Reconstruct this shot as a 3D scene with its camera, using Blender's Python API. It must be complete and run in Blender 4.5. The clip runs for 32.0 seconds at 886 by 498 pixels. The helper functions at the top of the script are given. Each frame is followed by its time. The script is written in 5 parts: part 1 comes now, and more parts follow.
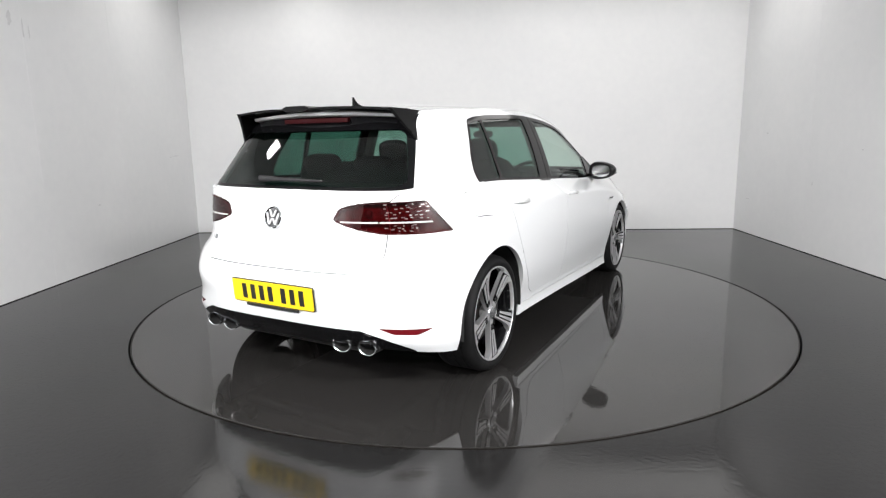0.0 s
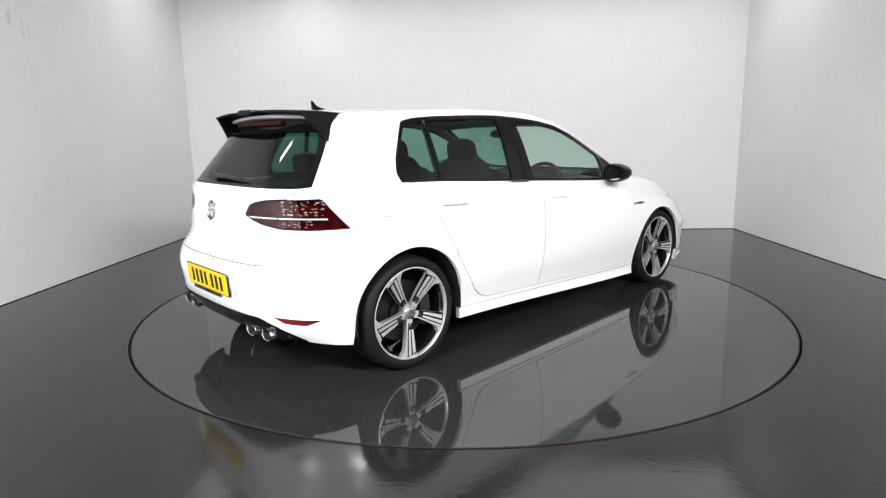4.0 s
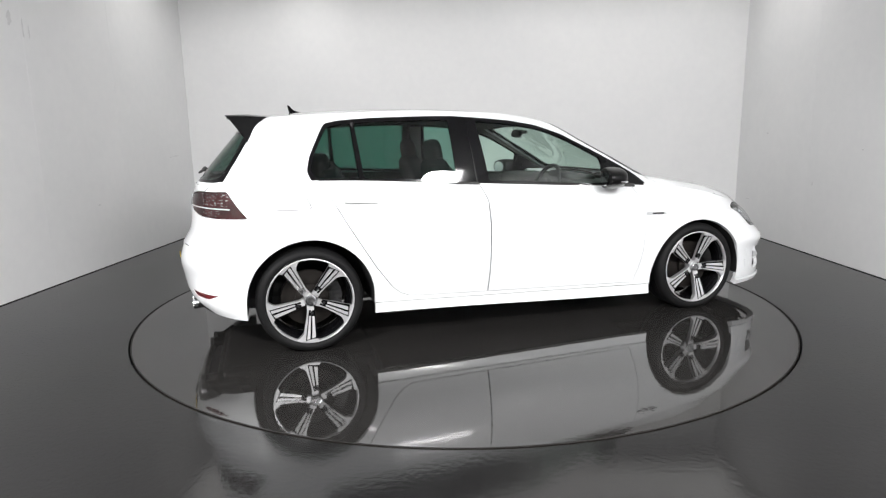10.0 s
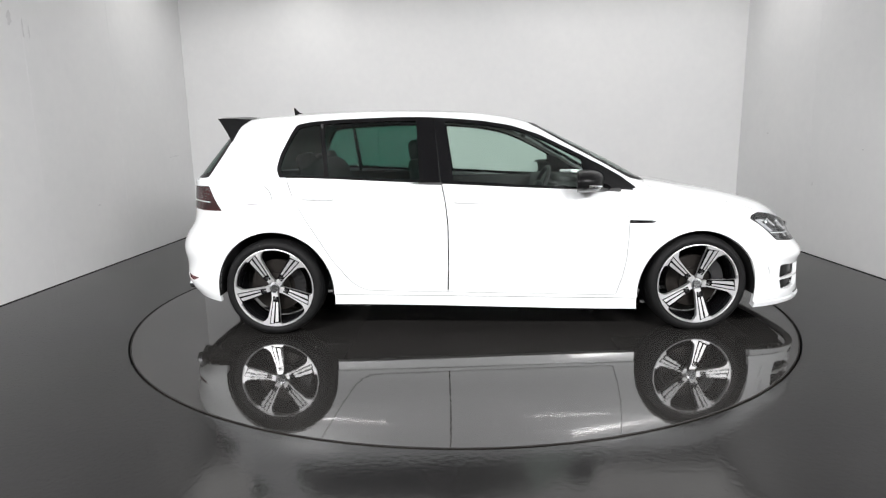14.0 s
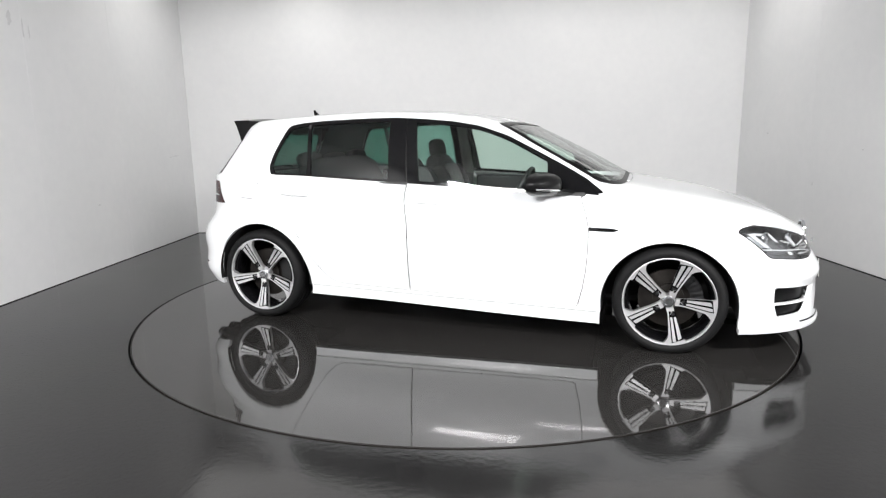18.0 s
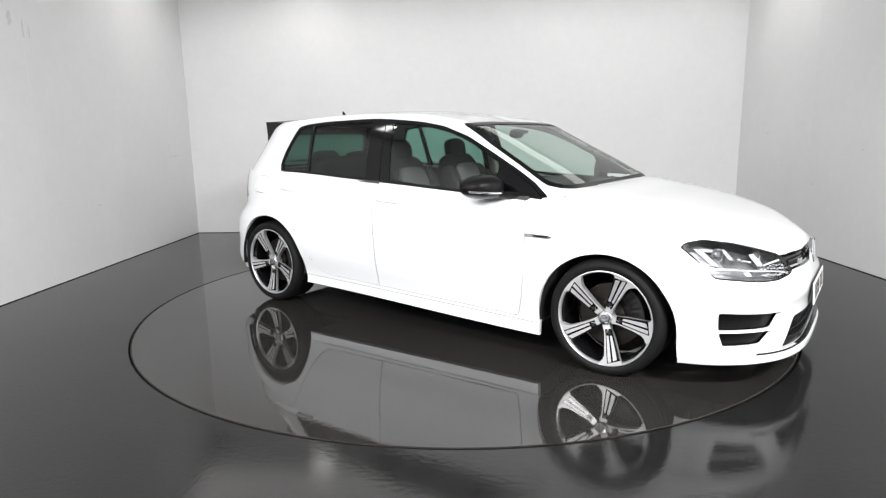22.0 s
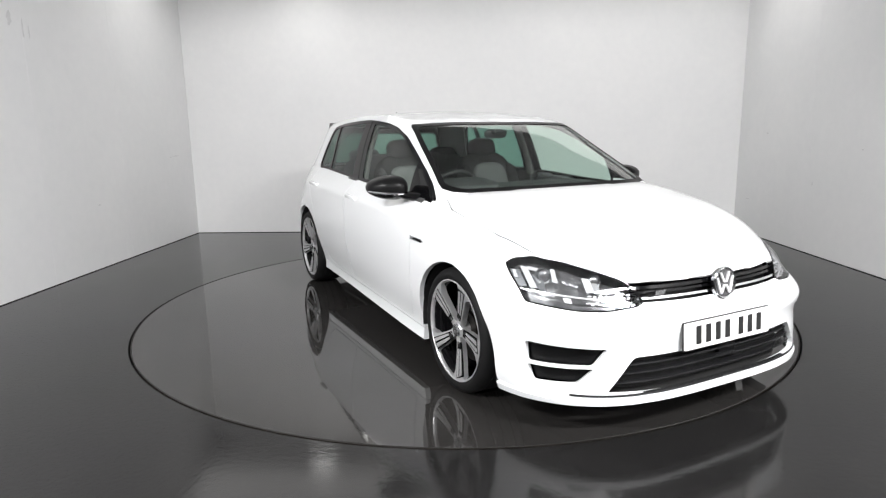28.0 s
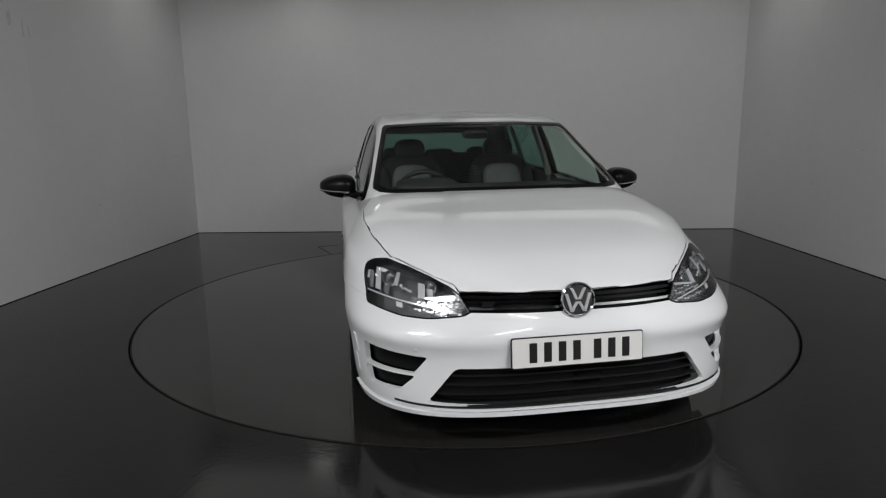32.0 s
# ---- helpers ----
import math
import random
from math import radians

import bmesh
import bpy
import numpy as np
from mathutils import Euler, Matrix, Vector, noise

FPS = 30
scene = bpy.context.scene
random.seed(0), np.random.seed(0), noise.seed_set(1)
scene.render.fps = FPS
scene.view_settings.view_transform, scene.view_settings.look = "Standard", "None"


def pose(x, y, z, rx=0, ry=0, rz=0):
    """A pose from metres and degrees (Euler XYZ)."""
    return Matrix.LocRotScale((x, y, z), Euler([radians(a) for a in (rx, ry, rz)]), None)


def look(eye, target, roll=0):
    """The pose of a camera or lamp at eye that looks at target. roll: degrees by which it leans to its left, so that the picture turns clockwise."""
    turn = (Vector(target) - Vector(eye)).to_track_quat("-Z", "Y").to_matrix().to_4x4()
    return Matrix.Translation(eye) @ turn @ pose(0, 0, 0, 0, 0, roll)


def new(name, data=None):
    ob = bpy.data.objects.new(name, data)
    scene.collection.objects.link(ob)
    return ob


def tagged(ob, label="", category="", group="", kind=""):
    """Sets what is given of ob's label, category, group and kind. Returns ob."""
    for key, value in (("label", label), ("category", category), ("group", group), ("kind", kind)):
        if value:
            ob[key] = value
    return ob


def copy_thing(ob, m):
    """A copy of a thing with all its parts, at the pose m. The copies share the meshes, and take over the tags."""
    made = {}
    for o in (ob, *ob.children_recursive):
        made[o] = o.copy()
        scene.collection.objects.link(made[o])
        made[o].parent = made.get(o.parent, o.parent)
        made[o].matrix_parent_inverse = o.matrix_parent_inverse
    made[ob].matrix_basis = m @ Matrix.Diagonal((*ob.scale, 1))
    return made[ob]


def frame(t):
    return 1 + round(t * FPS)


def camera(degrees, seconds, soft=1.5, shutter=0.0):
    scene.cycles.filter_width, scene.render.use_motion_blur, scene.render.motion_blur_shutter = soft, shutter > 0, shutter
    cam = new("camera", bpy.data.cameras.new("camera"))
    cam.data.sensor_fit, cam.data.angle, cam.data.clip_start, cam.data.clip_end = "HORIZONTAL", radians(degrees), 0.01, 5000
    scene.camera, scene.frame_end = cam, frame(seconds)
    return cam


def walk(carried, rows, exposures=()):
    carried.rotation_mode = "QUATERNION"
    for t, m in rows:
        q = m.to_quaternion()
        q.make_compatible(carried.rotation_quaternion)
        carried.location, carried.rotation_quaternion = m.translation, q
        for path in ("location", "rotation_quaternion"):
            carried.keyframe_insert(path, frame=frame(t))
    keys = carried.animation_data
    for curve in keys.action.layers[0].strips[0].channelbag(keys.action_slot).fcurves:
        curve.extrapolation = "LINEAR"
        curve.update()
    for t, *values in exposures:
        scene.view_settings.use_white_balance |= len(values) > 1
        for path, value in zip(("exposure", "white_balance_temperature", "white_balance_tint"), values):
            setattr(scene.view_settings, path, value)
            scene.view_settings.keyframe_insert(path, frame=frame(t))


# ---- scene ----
SECONDS = 32.0
EYE = (0.0, -4.4525, 1.2236)


def turn(t):
    """The turntable's heading in degrees at t seconds."""
    u = (t - 16.0) / 16.0
    return -8.2676 - 4.4111 * (t - 16.0) - 0.3083 * u * u


cam = camera(73.084, SECONDS, soft=1.25)
VIEW = look(EYE, (EYE[0] - 0.026754, EYE[1] + 0.982389, EYE[2] - 0.184924), -0.9635)
walk(cam, [(0.0, VIEW), (SECONDS, VIEW)],
     exposures=[(0.0, 0.0), (4.5, 0.0), (9.0, -0.14), (14.0, -0.14), (18.5, 0.0), (25.0, 0.0), (29.0, -0.08), (30.5, -0.12), (31.0, -0.47), (31.5, -1.05), (32.0, -1.9)])

# ---- light: white room with ceiling panels and two wide added fills ----
world = bpy.data.worlds.new("world")
scene.world = world
world.use_nodes = True
world.node_tree.nodes["Background"].inputs[0].default_value = (0.9, 0.95, 1.0, 1)
world.node_tree.nodes["Background"].inputs[1].default_value = 0.02
CEILING = 3.12
# place, size, tilt towards the turntable and power of each ceiling panel
PANELS = [(-2.3, -4.7, 1.4, 0.30, 26.0, 246.0), (2.3, -4.7, 1.4, 0.30, 26.0, 264.0), (-1.9, -7.2, 1.4, 0.24, 20.0, 95.0), (1.9, -7.2, 1.4, 0.24, 20.0, 95.0),
          (-2.9, -0.55, 0.36, 0.24, 0.0, 6.0),
          # two wide unseen fills, added in place of an evenly bright ceiling
          (-1.75, 2.2, 3.3, 1.2, 0.0, 20.0), (1.75, 2.2, 3.3, 1.2, 0.0, 21.0),
          (-1.85, 2.85, 0.3, 0.3, 0.0, 2.4), (3.15, 1.9, 0.3, 0.3, 0.0, 1.0)]


def panel_pose(px, py, sy, tilt):
    """A panel hangs from the ceiling by its far edge where it is tilted."""
    return pose(px, py, CEILING - 0.045 - sy / 2 * math.sin(radians(tilt)), tilt)


for px, py, sx, sy, tilt, power in PANELS:
    lamp = new("panel_lamp", bpy.data.lights.new("panel_lamp", "AREA"))
    lamp.data.shape, lamp.data.size, lamp.data.size_y = "RECTANGLE", sx - 0.05, sy - 0.05
    lamp.data.energy, lamp.data.color = power, (0.995, 0.985, 0.985) if py < 0 else (1.0, 0.985, 0.96)
    lamp.data.spread = radians(150 if tilt else 180)
    lamp.matrix_world = panel_pose(px, py, sy, tilt) @ pose(0, 0, -0.003)
    tagged(lamp, "flat white ceiling panel light, added fill where widest", "light", kind="structure")


# ---- materials ----
def material(name, color, rough=0.5, metal=0.0, coat=0.0, spec=0.5):
    m = bpy.data.materials.new(name)
    m.use_nodes = True
    b = m.node_tree.nodes["Principled BSDF"]
    b.inputs["Base Color"].default_value = (*color, 1)
    b.inputs["Roughness"].default_value = rough
    b.inputs["Metallic"].default_value = metal
    b.inputs["Coat Weight"].default_value = coat
    b.inputs["Coat Roughness"].default_value = 0.03
    b.inputs["Specular IOR Level"].default_value = spec
    return m


def wire(m, out, into):
    m.node_tree.links.new(out, into)


def node(m, kind, **values):
    n = m.node_tree.nodes.new(kind)
    for key, value in values.items():
        n.inputs[key.replace("_", " ")].default_value = value
    return n


def mottled(m, low, high, scale, detail=6.0, rough=None, bump=0.0, bump_scale=60.0):
    """Colour between two tones by noise at two scales, with varied gloss and fine relief."""
    b = m.node_tree.nodes["Principled BSDF"]
    co = node(m, "ShaderNodeTexCoord")
    big = node(m, "ShaderNodeTexNoise", Scale=scale, Detail=detail, Roughness=0.6)
    fine = node(m, "ShaderNodeTexNoise", Scale=scale * 14, Detail=3.0)
    mix = m.node_tree.nodes.new("ShaderNodeMath")
    mix.operation = "MULTIPLY_ADD"
    mix.inputs[1].default_value, mix.inputs[2].default_value = 0.3, 0.0
    add = m.node_tree.nodes.new("ShaderNodeMath")
    add.operation = "MULTIPLY_ADD"
    add.inputs[1].default_value = 0.7
    ramp = m.node_tree.nodes.new("ShaderNodeValToRGB")
    ramp.color_ramp.elements[0].position, ramp.color_ramp.elements[1].position = 0.3, 0.7
    ramp.color_ramp.elements[0].color, ramp.color_ramp.elements[1].color = (*low, 1), (*high, 1)
    for n in (big, fine):
        wire(m, co.outputs["Object"], n.inputs["Vector"])
    wire(m, fine.outputs[0], mix.inputs[0])
    wire(m, big.outputs[0], add.inputs[0])
    wire(m, mix.outputs[0], add.inputs[2])
    wire(m, add.outputs[0], ramp.inputs[0])
    wire(m, ramp.outputs[0], b.inputs["Base Color"])
    if rough:
        mr = m.node_tree.nodes.new("ShaderNodeMapRange")
        mr.inputs[1].default_value, mr.inputs[2].default_value = 0.3, 0.7
        mr.inputs[3].default_value, mr.inputs[4].default_value = rough
        wire(m, big.outputs[0], mr.inputs[0])
        wire(m, mr.outputs[0], b.inputs["Roughness"])
    if bump:
        rel = node(m, "ShaderNodeTexNoise", Scale=bump_scale, Detail=3.0)
        bp = node(m, "ShaderNodeBump", Strength=bump, Distance=0.01)
        wire(m, co.outputs["Object"], rel.inputs["Vector"])
        wire(m, rel.outputs[0], bp.inputs["Height"])
        wire(m, bp.outputs[0], b.inputs["Normal"])
    return m


def glass_sheet(name, tint, gloss=1.5):
    """A thin tinted pane: clear sight through it, mirror gloss by Fresnel."""
    m = bpy.data.materials.new(name)
    m.use_nodes = True
    nt = m.node_tree
    nt.nodes.remove(nt.nodes["Principled BSDF"])
    tr = node(m, "ShaderNodeBsdfTransparent", Color=(*tint, 1))
    gl = node(m, "ShaderNodeBsdfGlossy", Roughness=0.01)
    lw = node(m, "ShaderNodeLayerWeight", Blend=0.5)
    pw = m.node_tree.nodes.new("ShaderNodeMath")
    pw.operation = "POWER"
    pw.inputs[1].default_value = 5.0
    fr = m.node_tree.nodes.new("ShaderNodeMath")
    fr.operation = "MULTIPLY_ADD"
    f0 = ((gloss - 1) / (gloss + 1)) ** 2 * 1.6
    fr.inputs[1].default_value, fr.inputs[2].default_value = 1 - f0, f0
    wire(m, lw.outputs["Facing"], pw.inputs[0])
    wire(m, pw.outputs[0], fr.inputs[0])
    mx = node(m, "ShaderNodeMixShader")
    wire(m, fr.outputs[0], mx.inputs[0])
    wire(m, tr.outputs[0], mx.inputs[1])
    wire(m, gl.outputs[0], mx.inputs[2])
    wire(m, mx.outputs[0], nt.nodes["Material Output"].inputs[0])
    return m


WHITE_PAINT = material("white_paint", (0.79, 0.805, 0.815), 0.28, coat=1.0)
GLOSS_BLACK = material("gloss_black", (0.004, 0.004, 0.0045), 0.07, spec=0.28)
SATIN_BLACK = mottled(material("satin_black", (0.012, 0.012, 0.013), 0.45), (0.010, 0.010, 0.011), (0.018, 0.018, 0.019), 30, rough=(0.38, 0.5))
RUBBER = mottled(material("rubber", (0.01, 0.01, 0.01), 0.75, spec=0.16), (0.005, 0.005, 0.0053), (0.010, 0.010, 0.0104), 12, rough=(0.5, 0.7), bump=0.03, bump_scale=200)
CARBON = mottled(material("carbon_weave", (0.02, 0.02, 0.022), 0.3, spec=0.15), (0.004, 0.004, 0.0043), (0.008, 0.008, 0.0083), 9, rough=(0.25, 0.38))
DEEP_BLACK = material("deep_black", (0.003, 0.003, 0.0032), 0.35, spec=0.18)
ALLOY = material("machined_alloy", (0.74, 0.74, 0.75), 0.40, 0.85)
CHROME = material("chrome", (0.82, 0.83, 0.85), 0.06, 1.0)
SILVER = material("silver_trim", (0.62, 0.63, 0.65), 0.25, 1.0)
SLAT_GREY = material("slat_grey", (0.014, 0.014, 0.015), 0.15)
DARK_GAP = material("dark_gap", (0.008, 0.008, 0.008), 0.8)
BRAKE = mottled(material("brake_steel", (0.3, 0.3, 0.31), 0.45, 0.7), (0.013, 0.011, 0.010), (0.030, 0.026, 0.023), 20, rough=(0.4, 0.55))
GLASS_FRONT = glass_sheet("green_glass", (0.74, 0.86, 0.80), 1.5)
GLASS_REAR = glass_sheet("privacy_glass", (0.20, 0.38, 0.32), 1.5)
GLASS_TAIL = glass_sheet("dark_tail_glass", (0.17, 0.31, 0.26), 1.5)
GLASS_CLEAR = glass_sheet("clear_lens", (0.93, 0.95, 0.96), 1.45)
WALL = mottled(material("wall_paint", (0.8, 0.8, 0.8), 0.6), (0.74, 0.745, 0.75), (0.80, 0.80, 0.80), 0.9, rough=(0.5, 0.65), bump=0.04, bump_scale=90)
DARK_WALL = mottled(material("dark_wall", (0.06, 0.06, 0.06), 0.7), (0.05, 0.05, 0.051), (0.08, 0.08, 0.08), 0.9, rough=(0.6, 0.75))
FLOOR = mottled(material("floor_coat", (0.06, 0.06, 0.062), 0.12, spec=0.23), (0.0085, 0.0083, 0.0084), (0.014, 0.0137, 0.0136), 1.6, rough=(0.08, 0.15), bump=0.045, bump_scale=40)
DISC = mottled(material("disc_coat", (0.06, 0.06, 0.062), 0.1, spec=0.50), (0.016, 0.0153, 0.0147), (0.023, 0.0219, 0.021), 1.6, rough=(0.02, 0.045), bump=0.013, bump_scale=42)


# ---- mesh helpers ----
def part(name, bm, mat, parent=None, label="", angle=40, at=None):
    """Links a bmesh as one mesh object, under parent where one is given."""
    me = bpy.data.meshes.new(name)
    bmesh.ops.recalc_face_normals(bm, faces=bm.faces) if at == "fix" else None
    bm.to_mesh(me)
    bm.free()
    me.materials.append(mat)
    for p in me.polygons:
        p.use_smooth = True
    me.set_sharp_from_angle(angle=radians(angle))
    ob = new(name, me)
    ob.parent = parent
    if label:
        tagged(ob, label)
    return ob


def box(bm, x0, x1, y0, y1, z0, z1, bevel=0.0):
    r = bmesh.ops.create_cube(bm, size=1.0, matrix=Matrix.LocRotScale(((x0 + x1) / 2, (y0 + y1) / 2, (z0 + z1) / 2), None, (abs(x1 - x0), abs(y1 - y0), abs(z1 - z0))))
    if bevel:
        edges = list({e for v in r["verts"] for e in v.link_edges})
        bmesh.ops.bevel(bm, geom=edges, offset=bevel, segments=3, profile=0.6, affect="EDGES")
    return r["verts"]


def lathe(bm, profile, steps=64, axis="y", closed=False, m=None):
    """Turns a profile of (radius, along) round an axis."""
    rings = []
    for i in range(steps):
        a = 2 * math.pi * i / steps
        ring = []
        for r, h in profile:
            co = {"y": (r * math.cos(a), h, r * math.sin(a)), "z": (r * math.cos(a), r * math.sin(a), h), "x": (h, r * math.cos(a), r * math.sin(a))}[axis]
            v = Vector(co)
            ring.append(bm.verts.new(m @ v if m else v))
        rings.append(ring)
    n = len(profile)
    for i in range(steps):
        a, b = rings[i], rings[(i + 1) % steps]
        for k in range(n if closed else n - 1):
            bm.faces.new((a[k], b[k], b[(k + 1) % n], a[(k + 1) % n]))
    return rings


def slab(bm, outline, thick, m=None):
    """A flat plate with that outline in its own xy plane, as thick as given along z, posed by m."""
    m = m or Matrix()
    a = [bm.verts.new(m @ Vector((x, y, 0))) for x, y in outline]
    b = [bm.verts.new(m @ Vector((x, y, thick))) for x, y in outline]
    bm.faces.new(a[::-1])
    bm.faces.new(b)
    n = len(a)
    for i in range(n):
        bm.faces.new((a[i], a[(i + 1) % n], b[(i + 1) % n], b[i]))
    return b


def tube(bm, points, radius, steps=10, flat=1.0):
    """A round bar along a line of points."""
    pts = [Vector(p) for p in points]
    rings = []
    for i, p in enumerate(pts):
        d = (pts[min(i + 1, len(pts) - 1)] - pts[max(i - 1, 0)]).normalized()
        side = d.cross(Vector((0, 0, 1)))
        side = side.normalized() if side.length > 1e-4 else Vector((1, 0, 0))
        up = side.cross(d)
        r = radius[i] if isinstance(radius, (list, tuple)) else radius
        rings.append([bm.verts.new(p + side * math.cos(2 * math.pi * k / steps) * r + up * math.sin(2 * math.pi * k / steps) * r * flat) for k in range(steps)])
    for a, b in zip(rings, rings[1:]):
        for k in range(steps):
            bm.faces.new((a[k], a[(k + 1) % steps], b[(k + 1) % steps], b[k]))
    bm.faces.new(rings[0][::-1])
    bm.faces.new(rings[-1])


def spline(knots, x):
    """A smooth curve through (x, value) knots, with no overshoot."""
    k = sorted(knots)
    if x <= k[0][0]:
        return k[0][1]
    if x >= k[-1][0]:
        return k[-1][1]
    i = max(j for j in range(len(k) - 1) if k[j][0] <= x)
    d = [(k[j + 1][1] - k[j][1]) / (k[j + 1][0] - k[j][0]) for j in range(len(k) - 1)]

    def slope(j):
        if j == 0 or j == len(k) - 1:
            return d[0] if j == 0 else d[-1]
        return 0.0 if d[j - 1] * d[j] <= 0 else 2 * d[j - 1] * d[j] / (d[j - 1] + d[j])

    h = k[i + 1][0] - k[i][0]
    u = (x - k[i][0]) / h
    return ((1 + 2 * u) * (1 - u) ** 2 * k[i][1] + u * (1 - u) ** 2 * h * slope(i) + u * u * (3 - 2 * u) * k[i + 1][1] + u * u * (u - 1) * h * slope(i + 1))


# ---- the room ----
X_LEFT, X_RIGHT, Y_NEAR = -3.53, 3.52, -8.2
DISC_R = 2.262


def back_y(x):
    return 3.330 - 0.030 * x


def build_room():
    # floor with a round opening for the turntable
    bm = bmesh.new()
    n = 128
    inner = [bm.verts.new(((DISC_R + 0.008) * math.cos(2 * math.pi * i / n), (DISC_R + 0.008) * math.sin(2 * math.pi * i / n), 0)) for i in range(n)]
    mid = [bm.verts.new((3.0 * math.cos(2 * math.pi * i / n), 3.0 * math.sin(2 * math.pi * i / n), 0)) for i in range(n)]
    low = [bm.verts.new((v.co.x, v.co.y, -0.12)) for v in inner]
    for i in range(n):
        j = (i + 1) % n
        bm.faces.new((inner[i], mid[i], mid[j], inner[j]))
        bm.faces.new((low[i], inner[i], inner[j], low[j]))
    outer = []
    for i in range(n):
        c, s = math.cos(2 * math.pi * i / n), math.sin(2 * math.pi * i / n)
        k = min(3.8 / abs(c) if abs(c) > 1e-6 else 99, (3.7 if s > 0 else 8.4) / abs(s) if abs(s) > 1e-6 else 99)
        outer.append(bm.verts.new((c * k, s * k, 0)))
    for i in range(n):
        j = (i + 1) % n
        bm.faces.new((mid[i], outer[i], outer[j], mid[j]))
    floor = part("floor", bm, FLOOR)
    floor.data.materials.append(DARK_GAP)
    for q in floor.data.polygons:
        q.material_index = 1 if abs(q.normal.z) < 0.5 else 0
    tagged(floor, "dark grey glossy coated concrete floor round a turntable", "floor", kind="structure")
    bm = bmesh.new()
    box(bm, -4.2, 4.2, Y_NEAR - 0.6, 4.2, -0.42, -0.12)
    tagged(part("subfloor", bm, DARK_GAP), "dark concrete pit under the turntable", "floor", kind="structure")

    def wall(name, a, b, out, mat=WALL, label="plain white painted studio wall with faint scuffs"):
        bm = bmesh.new()
        (ax, ay), (bx, by) = a, b
        d = Vector((bx - ax, by - ay, 0))
        nrm = Vector(out).normalized() * 0.12
        base = [Vector((ax, ay, 0)), Vector((bx, by, 0)), Vector((bx, by, 0)) + nrm, Vector((ax, ay, 0)) + nrm]
        lo = [bm.verts.new(v + Vector((0, 0, -0.05))) for v in base]
        hi = [bm.verts.new(v + Vector((0, 0, CEILING + 0.1))) for v in base]
        bm.faces.new(lo[::-1])
        bm.faces.new(hi)
        for i in range(4):
            bm.faces.new((lo[i], lo[(i + 1) % 4], hi[(i + 1) % 4], hi[i]))
        return tagged(part(name, bm, mat, at="fix"), label, "wall", kind="structure")

    wall("wall_back", (X_LEFT - 0.12, back_y(X_LEFT - 0.12)), (X_RIGHT + 0.12, back_y(X_RIGHT + 0.12)), (0, 1, 0))
    wall("wall_left", (X_LEFT - 0.03, Y_NEAR), (X_LEFT + 0.025, back_y(X_LEFT) - 0.002), (-1, 0, 0))
    wall("wall_right", (X_RIGHT, Y_NEAR), (X_RIGHT, back_y(X_RIGHT) - 0.002), (1, 0, 0))
    wall("wall_near", (X_LEFT - 0.12, Y_NEAR), (X_RIGHT + 0.12, Y_NEAR), (0, -1, 0), DARK_WALL, "dark grey painted wall behind the camera")
    # dark sealed joint at the foot of the walls
    def joint(a, b, inwards):
        bm = bmesh.new()
        n = Vector(inwards).normalized() * 0.005
        base = [Vector((*a, -0.01)), Vector((*b, -0.01)), Vector((*b, -0.01)) + n, Vector((*a, -0.01)) + n]
        lo, hi = [bm.verts.new(v) for v in base], [bm.verts.new(v + Vector((0, 0, 0.016))) for v in base]
        bm.faces.new(lo)
        bm.faces.new(hi)
        for i in range(4):
            bm.faces.new((lo[i], lo[(i + 1) % 4], hi[(i + 1) % 4], hi[i]))
        tagged(part("baseboard", bm, DARK_GAP, at="fix"), "thin dark sealed joint at the foot of the wall", "joint", kind="structure")

    joint((X_LEFT - 0.03, Y_NEAR), (X_LEFT + 0.025, back_y(X_LEFT)), (1, 0, 0))
    joint((X_RIGHT, Y_NEAR), (X_RIGHT, back_y(X_RIGHT)), (-1, 0, 0))
    joint((X_LEFT, back_y(X_LEFT)), (X_RIGHT, back_y(X_RIGHT)), (0, -1, 0))
    bm = bmesh.new()
    box(bm, X_LEFT - 0.2, X_RIGHT + 0.2, Y_NEAR - 0.2, 3.7, CEILING, CEILING + 0.12)
    tagged(part("ceiling", bm, WALL), "plain white flat ceiling", "ceiling", kind="structure")
    for px, py, sx, sy, tilt, _ in PANELS:
        bm = bmesh.new()
        box(bm, -sx / 2, sx / 2, -sy / 2, sy / 2, 0.0, 0.038, 0.004)
        if tilt:
            back = math.sin(radians(tilt)) * sy
            for x in (-sx * 0.4, sx * 0.4):
                tube(bm, [(x, sy * 0.4, 0.03), (x, sy * 0.4 + 0.002, 0.05)], 0.008, 8)
                tube(bm, [(x, -sy * 0.4, 0.03), (x, -sy * 0.4 + math.sin(radians(tilt)) * back, 0.03 + math.cos(radians(tilt)) * back)], 0.006, 8)
        panel = part("ceiling_light", bm, WALL)
        panel.matrix_world = panel_pose(px, py, sy, tilt)
        tagged(panel, "white framed panel light on the ceiling, added fill where widest", "light", "ceiling lights")


def build_disc():
    top = new("turntable")
    tagged(top, "dark grey glossy round turntable flush with the floor", "turntable")
    bm = bmesh.new()
    lathe(bm, [(0.0, 0.0), (0.8, 0.0), (1.6, 0.0), (DISC_R - 0.012, 0.0), (DISC_R - 0.009, -0.003), (DISC_R - 0.009, -0.1)], 128, "z")
    bmesh.ops.remove_doubles(bm, verts=bm.verts, dist=1e-5)
    part("deck", bm, DISC, top)
    bm = bmesh.new()
    lathe(bm, [(DISC_R - 0.0085, -0.06), (DISC_R - 0.0085, -0.001), (DISC_R - 0.0045, -0.001), (DISC_R - 0.0045, -0.06)], 128, "z")
    part("edge_band", bm, BRAKE, top, "thin worn steel edge band")
    return top


